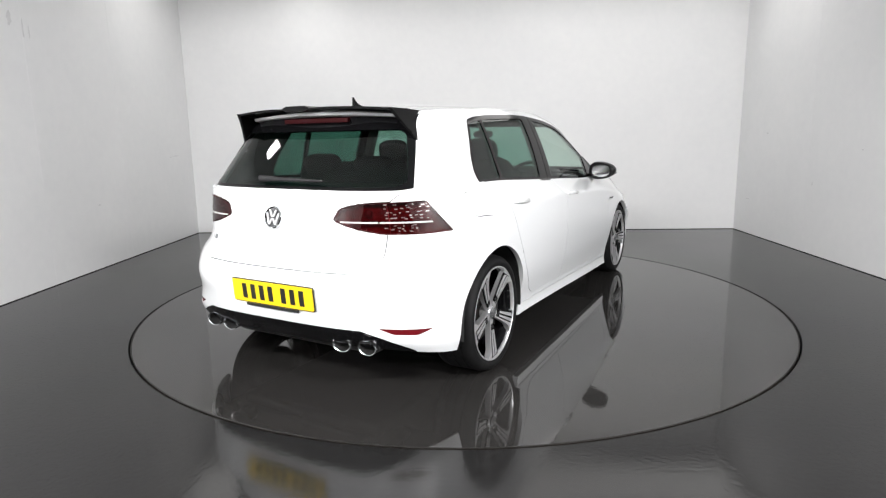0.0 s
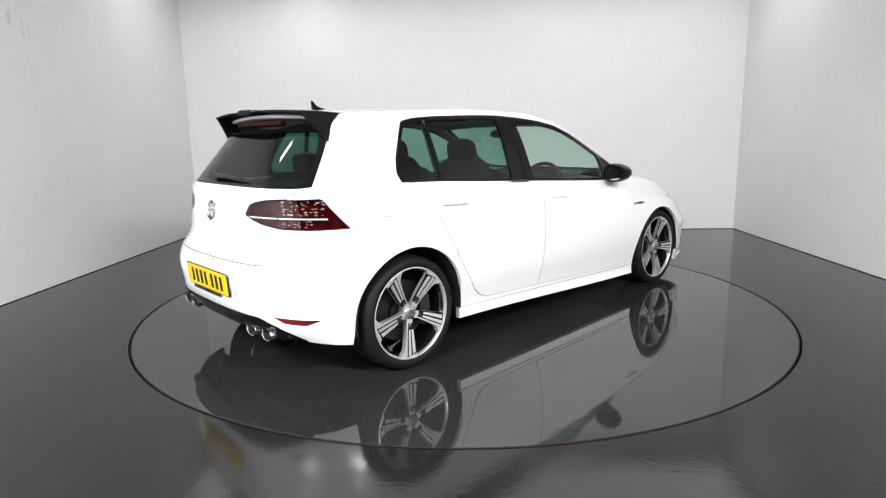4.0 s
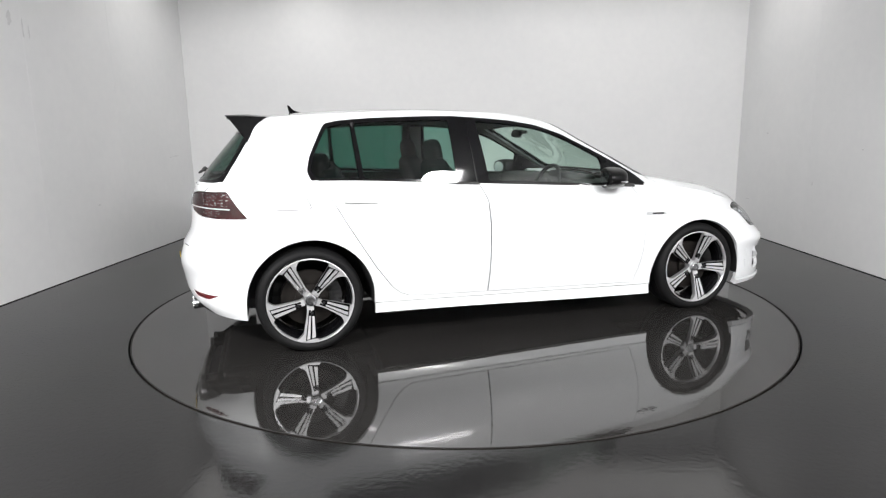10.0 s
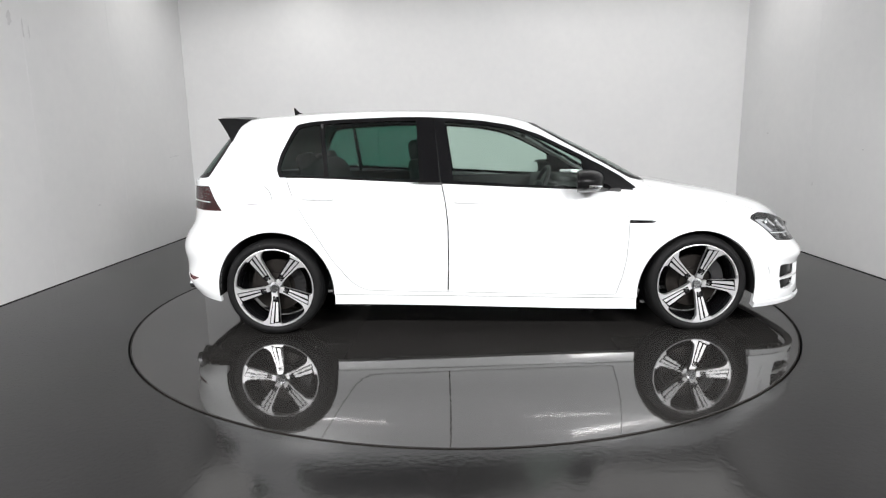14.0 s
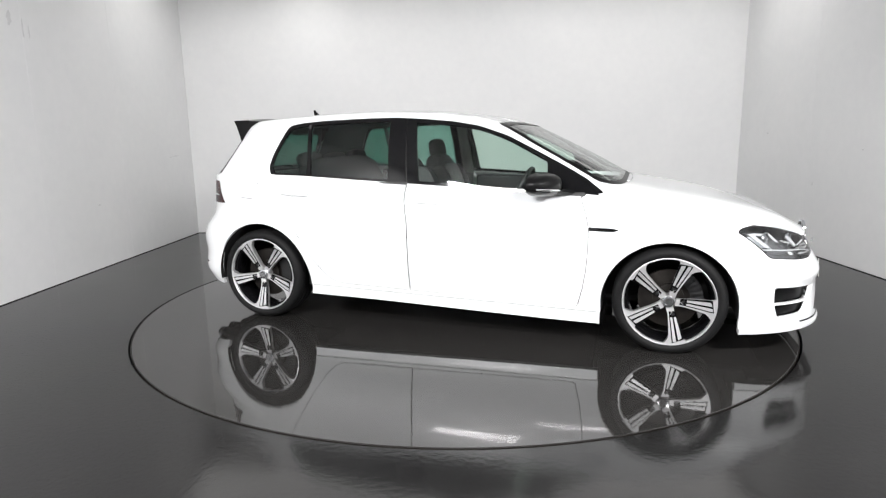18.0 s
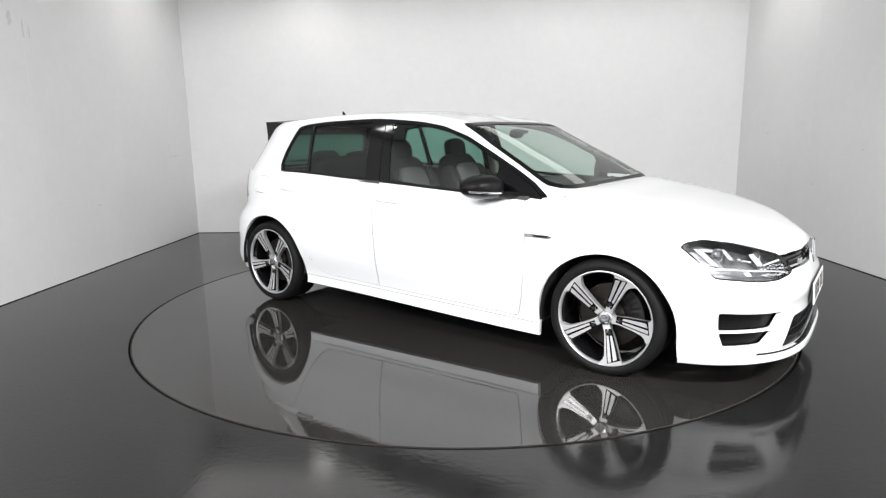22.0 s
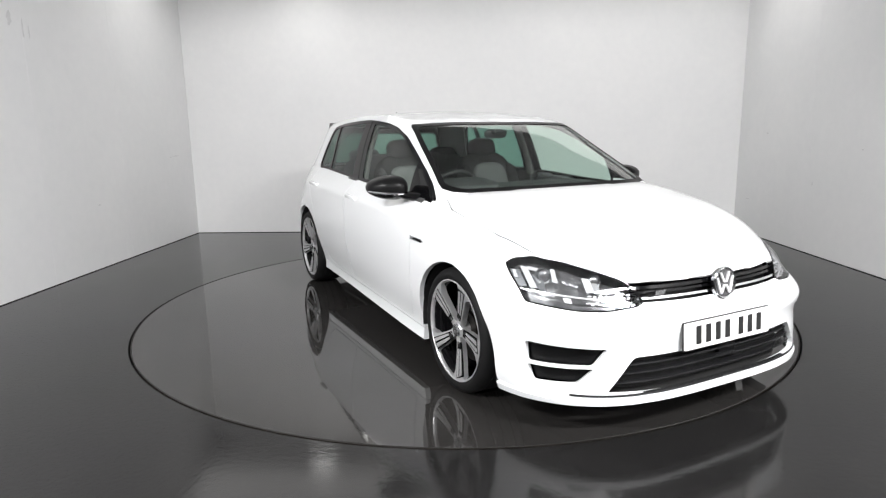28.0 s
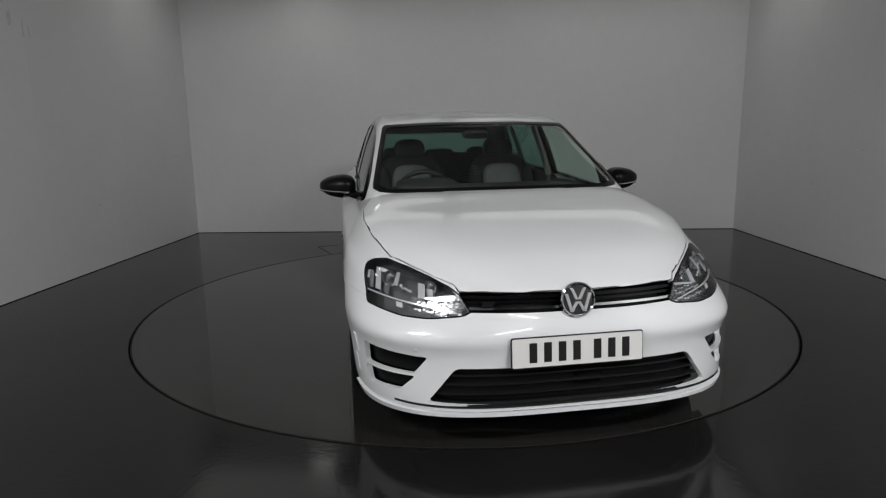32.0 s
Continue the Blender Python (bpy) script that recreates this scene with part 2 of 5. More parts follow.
build_room()
turntable = build_disc()


# ---- the car's skin ----
# Each level is a line round the right half of the body, from the nose to the tail:
# front x, start of the front corner, its squareness, the same for the tail, half widths and heights by x.
LEVELS = [
    dict(xf=2.160, af=1.30, nf=3.4, xr=-1.99, ar=-1.45, nr=3.0, w=[(-1.45, 0.836), (-1.2, 0.832), (-0.95, 0.832), (0.95, 0.846), (1.3, 0.835)],
         z=[(-2.1, 0.275), (-1.95, 0.262), (-1.68, 0.215), (-1.3, 0.19), (-0.95, 0.188), (0.96, 0.139), (1.3, 0.136), (1.68, 0.140), (2.0, 0.158), (2.14, 0.164)]),
    dict(xf=2.158, af=1.30, nf=3.35, xr=-2.03, ar=-1.45, nr=3.1, w=[(-1.45, 0.852), (-1.2, 0.840), (-0.95, 0.832), (0.95, 0.842), (1.3, 0.86)],
         z=[(-2.1, 0.345), (-1.68, 0.30), (-0.95, 0.272), (0.96, 0.228), (1.68, 0.215), (2.14, 0.225)]),
    dict(xf=2.150, af=1.30, nf=3.15, xr=-2.062, ar=-1.40, nr=2.7, w=[(-1.40, 0.869), (-1.0, 0.872), (-0.5, 0.872), (0.6, 0.872), (1.3, 0.882)],
         z=[(-2.1, 0.43), (-1.3, 0.43), (0.0, 0.41), (1.3, 0.39), (2.14, 0.385)]),
    dict(xf=2.155, af=1.30, nf=3.3, xr=-2.070, ar=-1.30, nr=2.9, w=[(-1.30, 0.880), (-1.0, 0.884), (-0.5, 0.886), (0.6, 0.884), (1.3, 0.89)],
         z=[(-2.1, 0.52), (-1.3, 0.56), (0.0, 0.545), (1.3, 0.50), (2.14, 0.465)]),
    dict(xf=2.125, af=1.30, nf=2.65, xr=-2.045, ar=-1.20, nr=2.9, w=[(-1.2, 0.884), (-0.9, 0.887), (-0.5, 0.890), (0.6, 0.886), (1.3, 0.886)],
         z=[(-2.1, 0.60), (-1.3, 0.68), (0.0, 0.665), (1.3, 0.60), (2.14, 0.55)]),
    dict(xf=2.112, af=1.25, nf=2.5, xr=-1.995, ar=-0.97, nr=2.95, w=[(-0.97, 0.884), (-0.5, 0.885), (0.6, 0.880), (1.25, 0.866)],
         z=[(-2.1, 0.69), (-1.75, 0.73), (-1.2, 0.80), (0.0, 0.79), (1.2, 0.715), (1.7, 0.655), (2.14, 0.60)]),
    dict(xf=2.105, af=1.20, nf=2.45, xr=-1.975, ar=-0.95, nr=3.1, w=[(-0.95, 0.863), (-0.5, 0.868), (0.6, 0.864), (1.2, 0.835)],
         z=[(-2.1, 0.85), (-1.6, 0.865), (-1.1, 0.875), (0.0, 0.845), (1.2, 0.765), (1.7, 0.69), (2.14, 0.628)]),
    dict(xf=2.090, af=1.10, nf=2.5, xr=-1.935, ar=-1.00, nr=4.4, w=[(-1.0, 0.752), (-0.3, 0.765), (0.5, 0.782), (1.1, 0.785)],
         z=[(-2.1, 0.965), (-1.6, 0.985), (-1.25, 0.988), (-0.55, 0.955), (0.3, 0.907), (0.9, 0.876), (1.2, 0.850), (1.5, 0.800), (1.75, 0.735), (1.95, 0.677), (2.09, 0.648)]),
]
# The same for the cabin, from the waist to the roof's edge.
CABIN = [
    dict(xf=1.17, af=0.55, nf=6.2, xr=-1.930, ar=-1.00, nr=4.2, w=[(-1.0, 0.746), (-0.3, 0.760), (0.55, 0.776)],
         z=[(-2.1, 0.962), (-1.6, 0.980), (-1.25, 0.983), (-0.55, 0.950), (0.3, 0.902), (0.9, 0.872), (1.2, 0.86)]),
    dict(xf=0.915, af=0.32, nf=5.3, xr=-1.845, ar=-1.05, nr=4.0, w=[(-1.05, 0.708), (-0.3, 0.724), (0.32, 0.728)],
         z=[(-2.0, 1.075), (-1.6, 1.085), (-0.6, 1.085), (0.3, 1.045), (0.95, 1.02)]),
    dict(xf=0.65, af=0.12, nf=5.6, xr=-1.745, ar=-1.10, nr=4.0, w=[(-1.1, 0.664), (-0.3, 0.678), (0.12, 0.676)],
         z=[(-2.0, 1.19), (-1.6, 1.20), (-0.6, 1.22), (0.1, 1.19), (0.7, 1.155)]),
    dict(xf=0.40, af=-0.08, nf=7.2, xr=-1.655, ar=-1.15, nr=4.2, w=[(-1.15, 0.615), (-0.3, 0.624), (-0.08, 0.626)],
         z=[(-1.8, 1.29), (-1.5, 1.305), (-0.6, 1.335), (-0.1, 1.32), (0.45, 1.275)]),
    dict(xf=0.30, af=-0.15, nf=7.0, xr=-1.625, ar=-1.17, nr=3.7, w=[(-1.17, 0.566), (-0.3, 0.576), (-0.15, 0.577)],
         z=[(-1.8, 1.335), (-1.5, 1.350), (-0.6, 1.383), (-0.1, 1.368), (0.1, 1.345), (0.35, 1.305)]),
]
ROOF_CROWN = [(-1.7, 1.352), (-1.6, 1.370), (-1.39, 1.387), (-1.19, 1.402), (-0.99, 1.411), (-0.7, 1.416), (-0.5, 1.414), (-0.3, 1.408), (-0.1, 1.394), (0.1, 1.366), (0.20, 1.342), (0.27, 1.321), (0.30, 1.3125), (0.32, 1.306)]
HOOD_CROWN = [(0.8, 0.952), (1.1, 0.930), (1.3, 0.895), (1.5, 0.863), (1.7, 0.815), (1.9, 0.752), (2.02, 0.690), (2.07, 0.661), (2.09, 0.648)]
NF, NS, NR = 44, 84, 40


def even(points, n):
    """n + 1 points at even steps along a line."""
    d = [0.0]
    for a, b in zip(points, points[1:]):
        d.append(d[-1] + (b - a).length)
    out, k = [], 0
    for i in range(n + 1):
        t = d[-1] * i / n
        while k < len(d) - 2 and d[k + 1] < t:
            k += 1
        u = (t - d[k]) / max(d[k + 1] - d[k], 1e-9)
        out.append(points[k].lerp(points[k + 1], u))
    return out


def level_line(L):
    wf, wr = spline(L["w"], L["af"]), spline(L["w"], L["ar"])
    front, rear = [], []
    for i in range(241):
        a = math.pi / 2 * i / 240
        c, s = math.cos(a), math.sin(a)
        front.append(Vector((L["af"] + (L["xf"] - L["af"]) * c ** (2 / L["nf"]), -wf * s ** (2 / L["nf"]), 0)))
        rear.append(Vector((L["ar"] + (L["xr"] - L["ar"]) * s ** (2 / L["nr"]), -wr * c ** (2 / L["nr"]), 0)))
    side = []
    for i in range(61):
        x = L["af"] + (L["ar"] - L["af"]) * i / 60
        side.append(Vector((x, -spline(L["w"], x), 0)))
    pts = even(front, NF)[:-1] + even(side, NS)[:-1] + even(rear, NR)
    return [Vector((p.x, p.y, spline(L["z"], p.x))) for p in pts]


def stacked(levels, sub):
    """Rows of points between levels, on smooth curves through them."""
    lines = [level_line(L) for L in levels]
    rows = []
    for k in range(len(lines) - 1):
        a, b, c, d = (lines[max(0, min(len(lines) - 1, k + j))] for j in (-1, 0, 1, 2))
        for i in range(sub):
            u = i / sub
            row = []
            for p0, p1, p2, p3 in zip(a, b, c, d):
                m1, m2 = (p2 - p0) * 0.5, (p3 - p1) * 0.5
                row.append(p1 * (1 + 2 * u) * (1 - u) ** 2 + m1 * u * (1 - u) ** 2 + p2 * u * u * (3 - 2 * u) + m2 * u * u * (u - 1))
            rows.append(row)
    rows.append(lines[-1])
    return rows


def sheet(bm, rows):
    """Faces over a grid of points and over its mirror image."""
    for sign in (1, -1):
        grid = [[bm.verts.new((p.x, p.y * sign, p.z)) for p in row] for row in rows]
        for a, b in zip(grid, grid[1:]):
            for i in range(len(a) - 1):
                q = (a[i], a[i + 1], b[i + 1], b[i]) if sign > 0 else (a[i], b[i], b[i + 1], a[i + 1])
                bm.faces.new(q[::-1])


def lower_skin():
    bm = bmesh.new()
    rows = stacked(LEVELS, 4)
    sheet(bm, rows)
    # bonnet and wing tops, between the two waist lines
    edge = [p for p in rows[-1] if p.x > 0.72]
    hood = []
    for p in edge:
        top = max(spline(HOOD_CROWN, p.x) - p.z, 0.0)
        hood.append([Vector((p.x, p.y * (1 - j / 14), p.z + top * (1 - (1 - j / 14) ** spline([(1.0, 9.0), (1.3, 8.0), (1.8, 8.0), (2.0, 5.0)], p.x)))) for j in range(15)])
    sheet(bm, hood)
    # hollow for the rear number plate
    for w in bm.verts:
        if w.co.x < -1.9:
            k = max(0.0, min(1.0, (0.37 - abs(w.co.y)) / 0.07)) * max(0.0, min(1.0, (w.co.z - 0.395) / 0.03)) * max(0.0, min(1.0, (0.60 - w.co.z) / 0.04))
            w.co.x += 0.018 * k
    bmesh.ops.remove_doubles(bm, verts=bm.verts, dist=2e-4)
    bmesh.ops.dissolve_degenerate(bm, dist=1e-4, edges=bm.edges)
    bmesh.ops.recalc_face_normals(bm, faces=bm.faces)
    return bm


def cabin_skin():
    bm = bmesh.new()
    rows = stacked(CABIN, 6)
    sheet(bm, rows)
    edge = rows[-1]
    roof = []
    for p in edge:
        xt = p.x - 0.10 * min(1.0, abs(p.y) / 0.5) * max(0.0, min(1.0, (p.x + 0.15) / 0.40))
        top = max(spline(ROOF_CROWN, xt) - p.z, 0.0)
        roof.append([Vector((p.x + (xt - p.x) * j / 12, p.y * (1 - j / 12), p.z + top * (1 - (1 - j / 12) ** 2))) for j in range(13)])
    sheet(bm, roof)
    bmesh.ops.remove_doubles(bm, verts=bm.verts, dist=2e-4)
    bmesh.ops.dissolve_degenerate(bm, dist=1e-4, edges=bm.edges)
    bmesh.ops.recalc_face_normals(bm, faces=bm.faces)
    return bm


ALONG, ACROSS, UP = Vector((1, 0, 0)), Vector((0, 1, 0)), Vector((0, 0, 1))


def inside(poly, x, y):
    hit = False
    for (ax, ay), (bx, by) in zip(poly, poly[1:] + poly[:1]):
        if (ay > y) != (by > y) and x < (bx - ax) * (y - ay) / (by - ay) + ax:
            hit = not hit
    return hit


def cut(bm, poly, u, where, v=UP):
    """Cuts the skin along an outline in the plane of the directions u and v, and returns the faces inside it. where(centre, normal): faces meant."""
    for (ax, ay), (bx, by) in zip(poly, poly[1:] + poly[:1]):
        length = math.hypot(bx - ax, by - ay)
        if length < 1e-6:
            continue
        no, at = u * ((by - ay) / length) - v * ((bx - ax) / length), u * ax + v * ay
        x0, x1, y0, y1 = min(ax, bx) - 0.004, max(ax, bx) + 0.004, min(ay, by) - 0.004, max(ay, by) + 0.004
        faces = []
        for f in bm.faces:
            if not where(f.calc_center_median(), f.normal):
                continue
            us, vs = [w.co.dot(u) for w in f.verts], [w.co.dot(v) for w in f.verts]
            if max(us) < x0 or min(us) > x1 or max(vs) < y0 or min(vs) > y1:
                continue
            faces.append(f)
        geom = list({w for f in faces for w in f.verts}) + list({e for f in faces for e in f.edges}) + faces
        if faces:
            bmesh.ops.bisect_plane(bm, geom=geom, dist=1e-5, plane_co=at, plane_no=no)
    got = []
    for f in bm.faces:
        c = f.calc_center_median()
        if where(c, f.normal) and inside(poly, c.dot(u), c.dot(v)):
            got.append(f)
    return got


def flat(points, u, v=UP):
    """Places in space as an outline in the plane of u and v."""
    return [(Vector(p).dot(u), Vector(p).dot(v)) for p in points]


def take(bm, faces):
    """Lifts faces out of a skin into a bmesh of their own."""
    out = bmesh.new()
    made = {}
    for f in faces:
        vs = []
        for w in f.verts:
            if w not in made:
                made[w] = out.verts.new(w.co)
            vs.append(made[w])
        out.faces.new(vs)
    bmesh.ops.delete(bm, geom=faces, context="FACES")
    bmesh.ops.remove_doubles(out, verts=out.verts, dist=3e-4)
    bmesh.ops.dissolve_degenerate(out, dist=2e-4, edges=out.edges)
    out.normal_update()
    return out


SKINS = []


def out_of(co):
    """The outward normal of the untouched skin nearest to a place."""
    best = None
    for probe, sign in SKINS:
        place, normal, _, d = probe.find_nearest(co)
        if place is not None and (best is None or d < best[0]):
            best = (d, normal * sign)
    return best[1]


def rim(bm, depth, gap=0.0):
    """Draws a sheet's open edges in by gap, and folds them back by depth, as pressed panels are."""
    bm.normal_update()
    if gap:
        ring = bmesh.ops.inset_region(bm, faces=bm.faces[:], thickness=gap, use_boundary=True, use_even_offset=False)["faces"]
        bmesh.ops.delete(bm, geom=ring, context="FACES")
    made = {}
    for e in [e for e in bm.edges if e.is_boundary]:
        a, b = e.verts
        for w in (a, b):
            if w not in made:
                made[w] = bm.verts.new(w.co - out_of(w.co) * depth)
        try:
            f = bm.faces.new((b, a, made[a], made[b]))
            if e.link_loops[0].vert == b:
                f.normal_flip()
        except ValueError:
            pass
    bm.normal_update()
    return bm


def arc(cx, cy, r, a0, a1, n):
    return [(cx + r * math.cos(radians(a0 + (a1 - a0) * i / n)), cy + r * math.sin(radians(a0 + (a1 - a0) * i / n))) for i in range(n + 1)]


def soften(poly, r=0.02, n=4):
    """An outline with its corners rounded."""
    out = []
    m = len(poly)
    for i in range(m):
        p, a, b = Vector(poly[i]), Vector(poly[i - 1]), Vector(poly[(i + 1) % m])
        k = min(r, (a - p).length * 0.45, (b - p).length * 0.45)
        s, e = p + (a - p).normalized() * k, p + (b - p).normalized() * k
        for j in range(n + 1):
            u = j / n
            q = s * (1 - u) ** 2 + p * 2 * u * (1 - u) + e * u * u
            out.append((q.x, q.y))
    return out


HUB_F, HUB_R, HUB_Y = (1.3175, 0.302), (-1.3185, 0.307), 0.781
ARCH_F = [(0.952, -0.1)] + [(0.952, 0.20)] + arc(1.312, 0.276, 0.362, 180, 0, 28) + [(1.674, -0.1)]
ARCH_R = [(-1.672, -0.1)] + arc(-1.308, 0.303, 0.362, 180, 0, 28) + [(-0.946, 0.20), (-0.946, -0.1)]
DAYLIGHT = soften([(-1.27, 0.982), (-0.9, 0.966), (-0.55, 0.947), (-0.26, 0.935), (0.0, 0.921), (0.3, 0.900), (0.60, 0.884), (0.70, 0.868), (0.93, 0.872), (0.945, 0.895),
                   (0.85, 0.968), (0.73, 1.037), (0.55, 1.131), (0.36, 1.226), (0.18, 1.287), (0.0, 1.318), (-0.19, 1.336), (-0.37, 1.348), (-0.55, 1.349), (-0.73, 1.345), (-0.91, 1.340), (-1.08, 1.328), (-1.172, 1.311), (-1.208, 1.250), (-1.270, 1.125), (-1.292, 1.04)], 0.022, 3)


RED_LENS = glass_sheet("red_lens", (0.20, 0.015, 0.024), 1.5)
RED_BOWL = mottled(material("red_bowl", (0.22, 0.01, 0.02), 0.25), (0.07, 0.005, 0.008), (0.22, 0.016, 0.024), 22, rough=(0.15, 0.35))
RED_PLASTIC = material("red_plastic", (0.09, 0.004, 0.007), 0.2, coat=0.3)
LAMP_BOWL = mottled(material("lamp_bowl", (0.3, 0.3, 0.31), 0.25, 0.8), (0.13, 0.13, 0.134), (0.40, 0.40, 0.41), 16, rough=(0.10, 0.3))
LAMP_WHITE = material("lamp_white", (0.80, 0.80, 0.81), 0.25, 0.55)
EMBLEM_FIELD = material("emblem_field", (0.16, 0.16, 0.165), 0.25, 0.9)
BRAKE_LENS = material("brake_lens", (0.028, 0.001, 0.002), 0.5, spec=0.12)
# pale metal whose colour stands for glints on the tail lens
LENS_GLINT = mottled(material("reflex", (0.7, 0.5, 0.5), 0.15, 0.7), (0.30, 0.12, 0.13), (0.72, 0.62, 0.62), 40, rough=(0.1, 0.25))
WHITE_PLASTIC = material("white_plastic", (0.50, 0.47, 0.46), 0.3)
PLATE_WHITE = material("plate_white", (0.80, 0.80, 0.78), 0.35)
PLATE_YELLOW = material("plate_yellow", (0.80, 0.56, 0.012), 0.35)
PLATE_BLACK = material("plate_black", (0.01, 0.01, 0.01), 0.5)
HEADLINER = mottled(material("headliner", (0.42, 0.42, 0.41), 0.9), (0.17, 0.17, 0.166), (0.22, 0.22, 0.215), 9)
TRIM_GREY = mottled(material("trim_grey", (0.10, 0.10, 0.10), 0.7), (0.03, 0.03, 0.031), (0.05, 0.05, 0.051), 9, bump=0.03, bump_scale=120)
CLOTH_DARK = mottled(material("dark_cloth", (0.02, 0.02, 0.022), 0.9), (0.007, 0.007, 0.0075), (0.013, 0.013, 0.014), 9)
CLOTH_GREY = mottled(material("grey_cloth", (0.25, 0.25, 0.25), 0.9), (0.10, 0.10, 0.10), (0.15, 0.15, 0.15), 9)


def skin_probe(bm):
    from mathutils.bvhtree import BVHTree
    probe = BVHTree.FromBMesh(bm)
    _, normal, _, _ = probe.ray_cast(Vector((-0.6, -3, 0.7 if not SKINS else 1.15)), Vector((0, 1, 0)))
    SKINS.append((probe, 1.0 if normal.y < 0 else -1.0))
    return probe


def touch(probe, start, way):
    """Where a straight line first meets the skin, and the skin's outward normal there."""
    place, normal, _, _ = probe.ray_cast(Vector(start), Vector(way).normalized())
    if normal is not None and normal.dot(Vector(way)) > 0:
        normal = -normal
    return place, normal


def moved_in(bm, depth):
    for w in bm.verts:
        w.co = w.co - out_of(w.co) * depth
    return bm


def behind(bm, depth):
    """A copy of a sheet, set back into the body by depth."""
    return moved_in(bm.copy(), depth)


def split(bm, test):
    """Two sheets out of one: the faces whose centre passes the test, and the rest."""
    return take(bm, [f for f in bm.faces if test(f.calc_center_median())]), bm


def band(probe, points, way, height, lift, depth, bm):
    """A flat strip that follows the skin: places are dropped along way onto it; height up, lift proud, depth thick."""
    rows = []
    for p in points:
        at, n = touch(probe, p, way)
        if at is None:
            continue
        up = UP - n * UP.dot(n)
        up.normalize()
        rows.append([at + n * lift + up * height / 2, at + n * lift - up * height / 2, at + n * (lift - depth) - up * height / 2, at + n * (lift - depth) + up * height / 2])
    grid = [[bm.verts.new(p) for p in row] for row in rows]
    for a, b in zip(grid, grid[1:]):
        for k in range(4):
            bm.faces.new((a[k], b[k], b[(k + 1) % 4], a[(k + 1) % 4]))
    if grid:
        bm.faces.new(grid[0][::-1])
        bm.faces.new(grid[-1])
    bmesh.ops.recalc_face_normals(bm, faces=bm.faces)
    return bm


def mirrored(points, s):
    """Places given for the right side (s = -1), or for the left."""
    return [(x, y if s < 0 else -y, z) for x, y, z in points]


DLO_LOW = [(-1.27, 0.982), (-0.9, 0.966), (-0.55, 0.947), (-0.26, 0.935), (0.0, 0.921), (0.3, 0.900), (0.60, 0.884), (0.70, 0.868)]
DLO_TOP = [(0.85, 0.968), (0.73, 1.037), (0.55, 1.131), (0.36, 1.226), (0.18, 1.287), (0.0, 1.318), (-0.19, 1.336), (-0.37, 1.348), (-0.55, 1.349), (-0.73, 1.345), (-0.91, 1.340), (-1.06, 1.328)]


def glass_outline(x0l, x1l, x0t, x1t, n=12):
    low = [(x0l + (x1l - x0l) * i / n, spline(DLO_LOW, x0l + (x1l - x0l) * i / n) + 0.020) for i in range(n + 1)]
    top = [(x1t + (x0t - x1t) * i / n, spline(DLO_TOP, x1t + (x0t - x1t) * i / n) - 0.024) for i in range(n + 1)]
    return low + top


GLASS_FRONT_DOOR = glass_outline(-0.185, 0.625, -0.235, 0.615)
GLASS_REAR_DOOR = glass_outline(-0.964, -0.395, -0.997, -0.415)
GLASS_QUARTER = [(-0.992, 0.991), (-1.245, 0.999), (-1.270, 1.045), (-1.247, 1.125), (-1.190, 1.238), (-1.156, 1.290), (-1.08, 1.304), (-1.022, 1.309)]
DOOR_FRONT = [(-0.262, 1.05), (-0.258, 0.93), (-0.235, 0.83), (-0.222, 0.69), (-0.222, 0.45), (-0.228, 0.262), (0.2, 0.249), (0.80, 0.231), (0.822, 0.240), (0.850, 0.35), (0.868, 0.462), (0.877, 0.60), (0.876, 0.70), (0.861, 0.776), (0.830, 0.85), (0.80, 1.05)]
DOOR_REAR = [(-0.30, 1.05), (-0.262, 1.05), (-0.258, 0.93), (-0.235, 0.83), (-0.222, 0.69), (-0.222, 0.45), (-0.228, 0.262), (-0.66, 0.275), (-0.735, 0.281), (-0.79, 0.305), (-0.837, 0.345), (-0.936, 0.478), (-1.08, 0.717), (-1.229, 0.985), (-1.26, 1.05)]
FUEL_FLAP = soften([(-1.50, 0.955), (-1.37, 0.953), (-1.305, 0.905), (-1.282, 0.838), (-1.32, 0.828), (-1.49, 0.836), (-1.528, 0.89)], 0.03, 4)
HEADLAMP = [(1.652, -0.786, 0.690), (1.672, -0.752, 0.711), (1.735, -0.70, 0.722), (1.84, -0.622, 0.704), (1.93, -0.542, 0.677), (2.005, -0.470, 0.648), (2.037, -0.442, 0.626), (2.090, -0.413, 0.563), (2.086, -0.445, 0.548), (2.045, -0.57, 0.535), (1.985, -0.668, 0.537), (1.90, -0.75, 0.549), (1.80, -0.777, 0.558), (1.775, -0.802, 0.603)]
TAILLAMP = [(-1.964, -0.335, 0.853), (-1.944, -0.359, 0.906), (-1.906, -0.455, 0.930), (-1.82, -0.59, 0.936), (-1.738, -0.700, 0.938), (-1.672, -0.82, 0.789), (-1.82, -0.72, 0.785), (-1.912, -0.583, 0.790), (-1.955, -0.43, 0.820)]
INTAKE_TOP = [(1.842, -0.807, 0.404), (2.068, -0.574, 0.392), (2.047, -0.632, 0.325), (1.845, -0.803, 0.316)]
INTAKE_LOW = [(1.847, -0.803, 0.306), (2.05, -0.625, 0.313), (2.012, -0.683, 0.252), (1.868, -0.79, 0.238)]
REFLECTOR = [(-1.966, -0.567, 0.372), (-1.80, -0.764, 0.362), (-1.855, -0.712, 0.337), (-1.925, -0.622, 0.343)]


def half(points):
    """A right half outline, closed by its mirror image."""
    return points + [(-a, b) for a, b in points[::-1]]


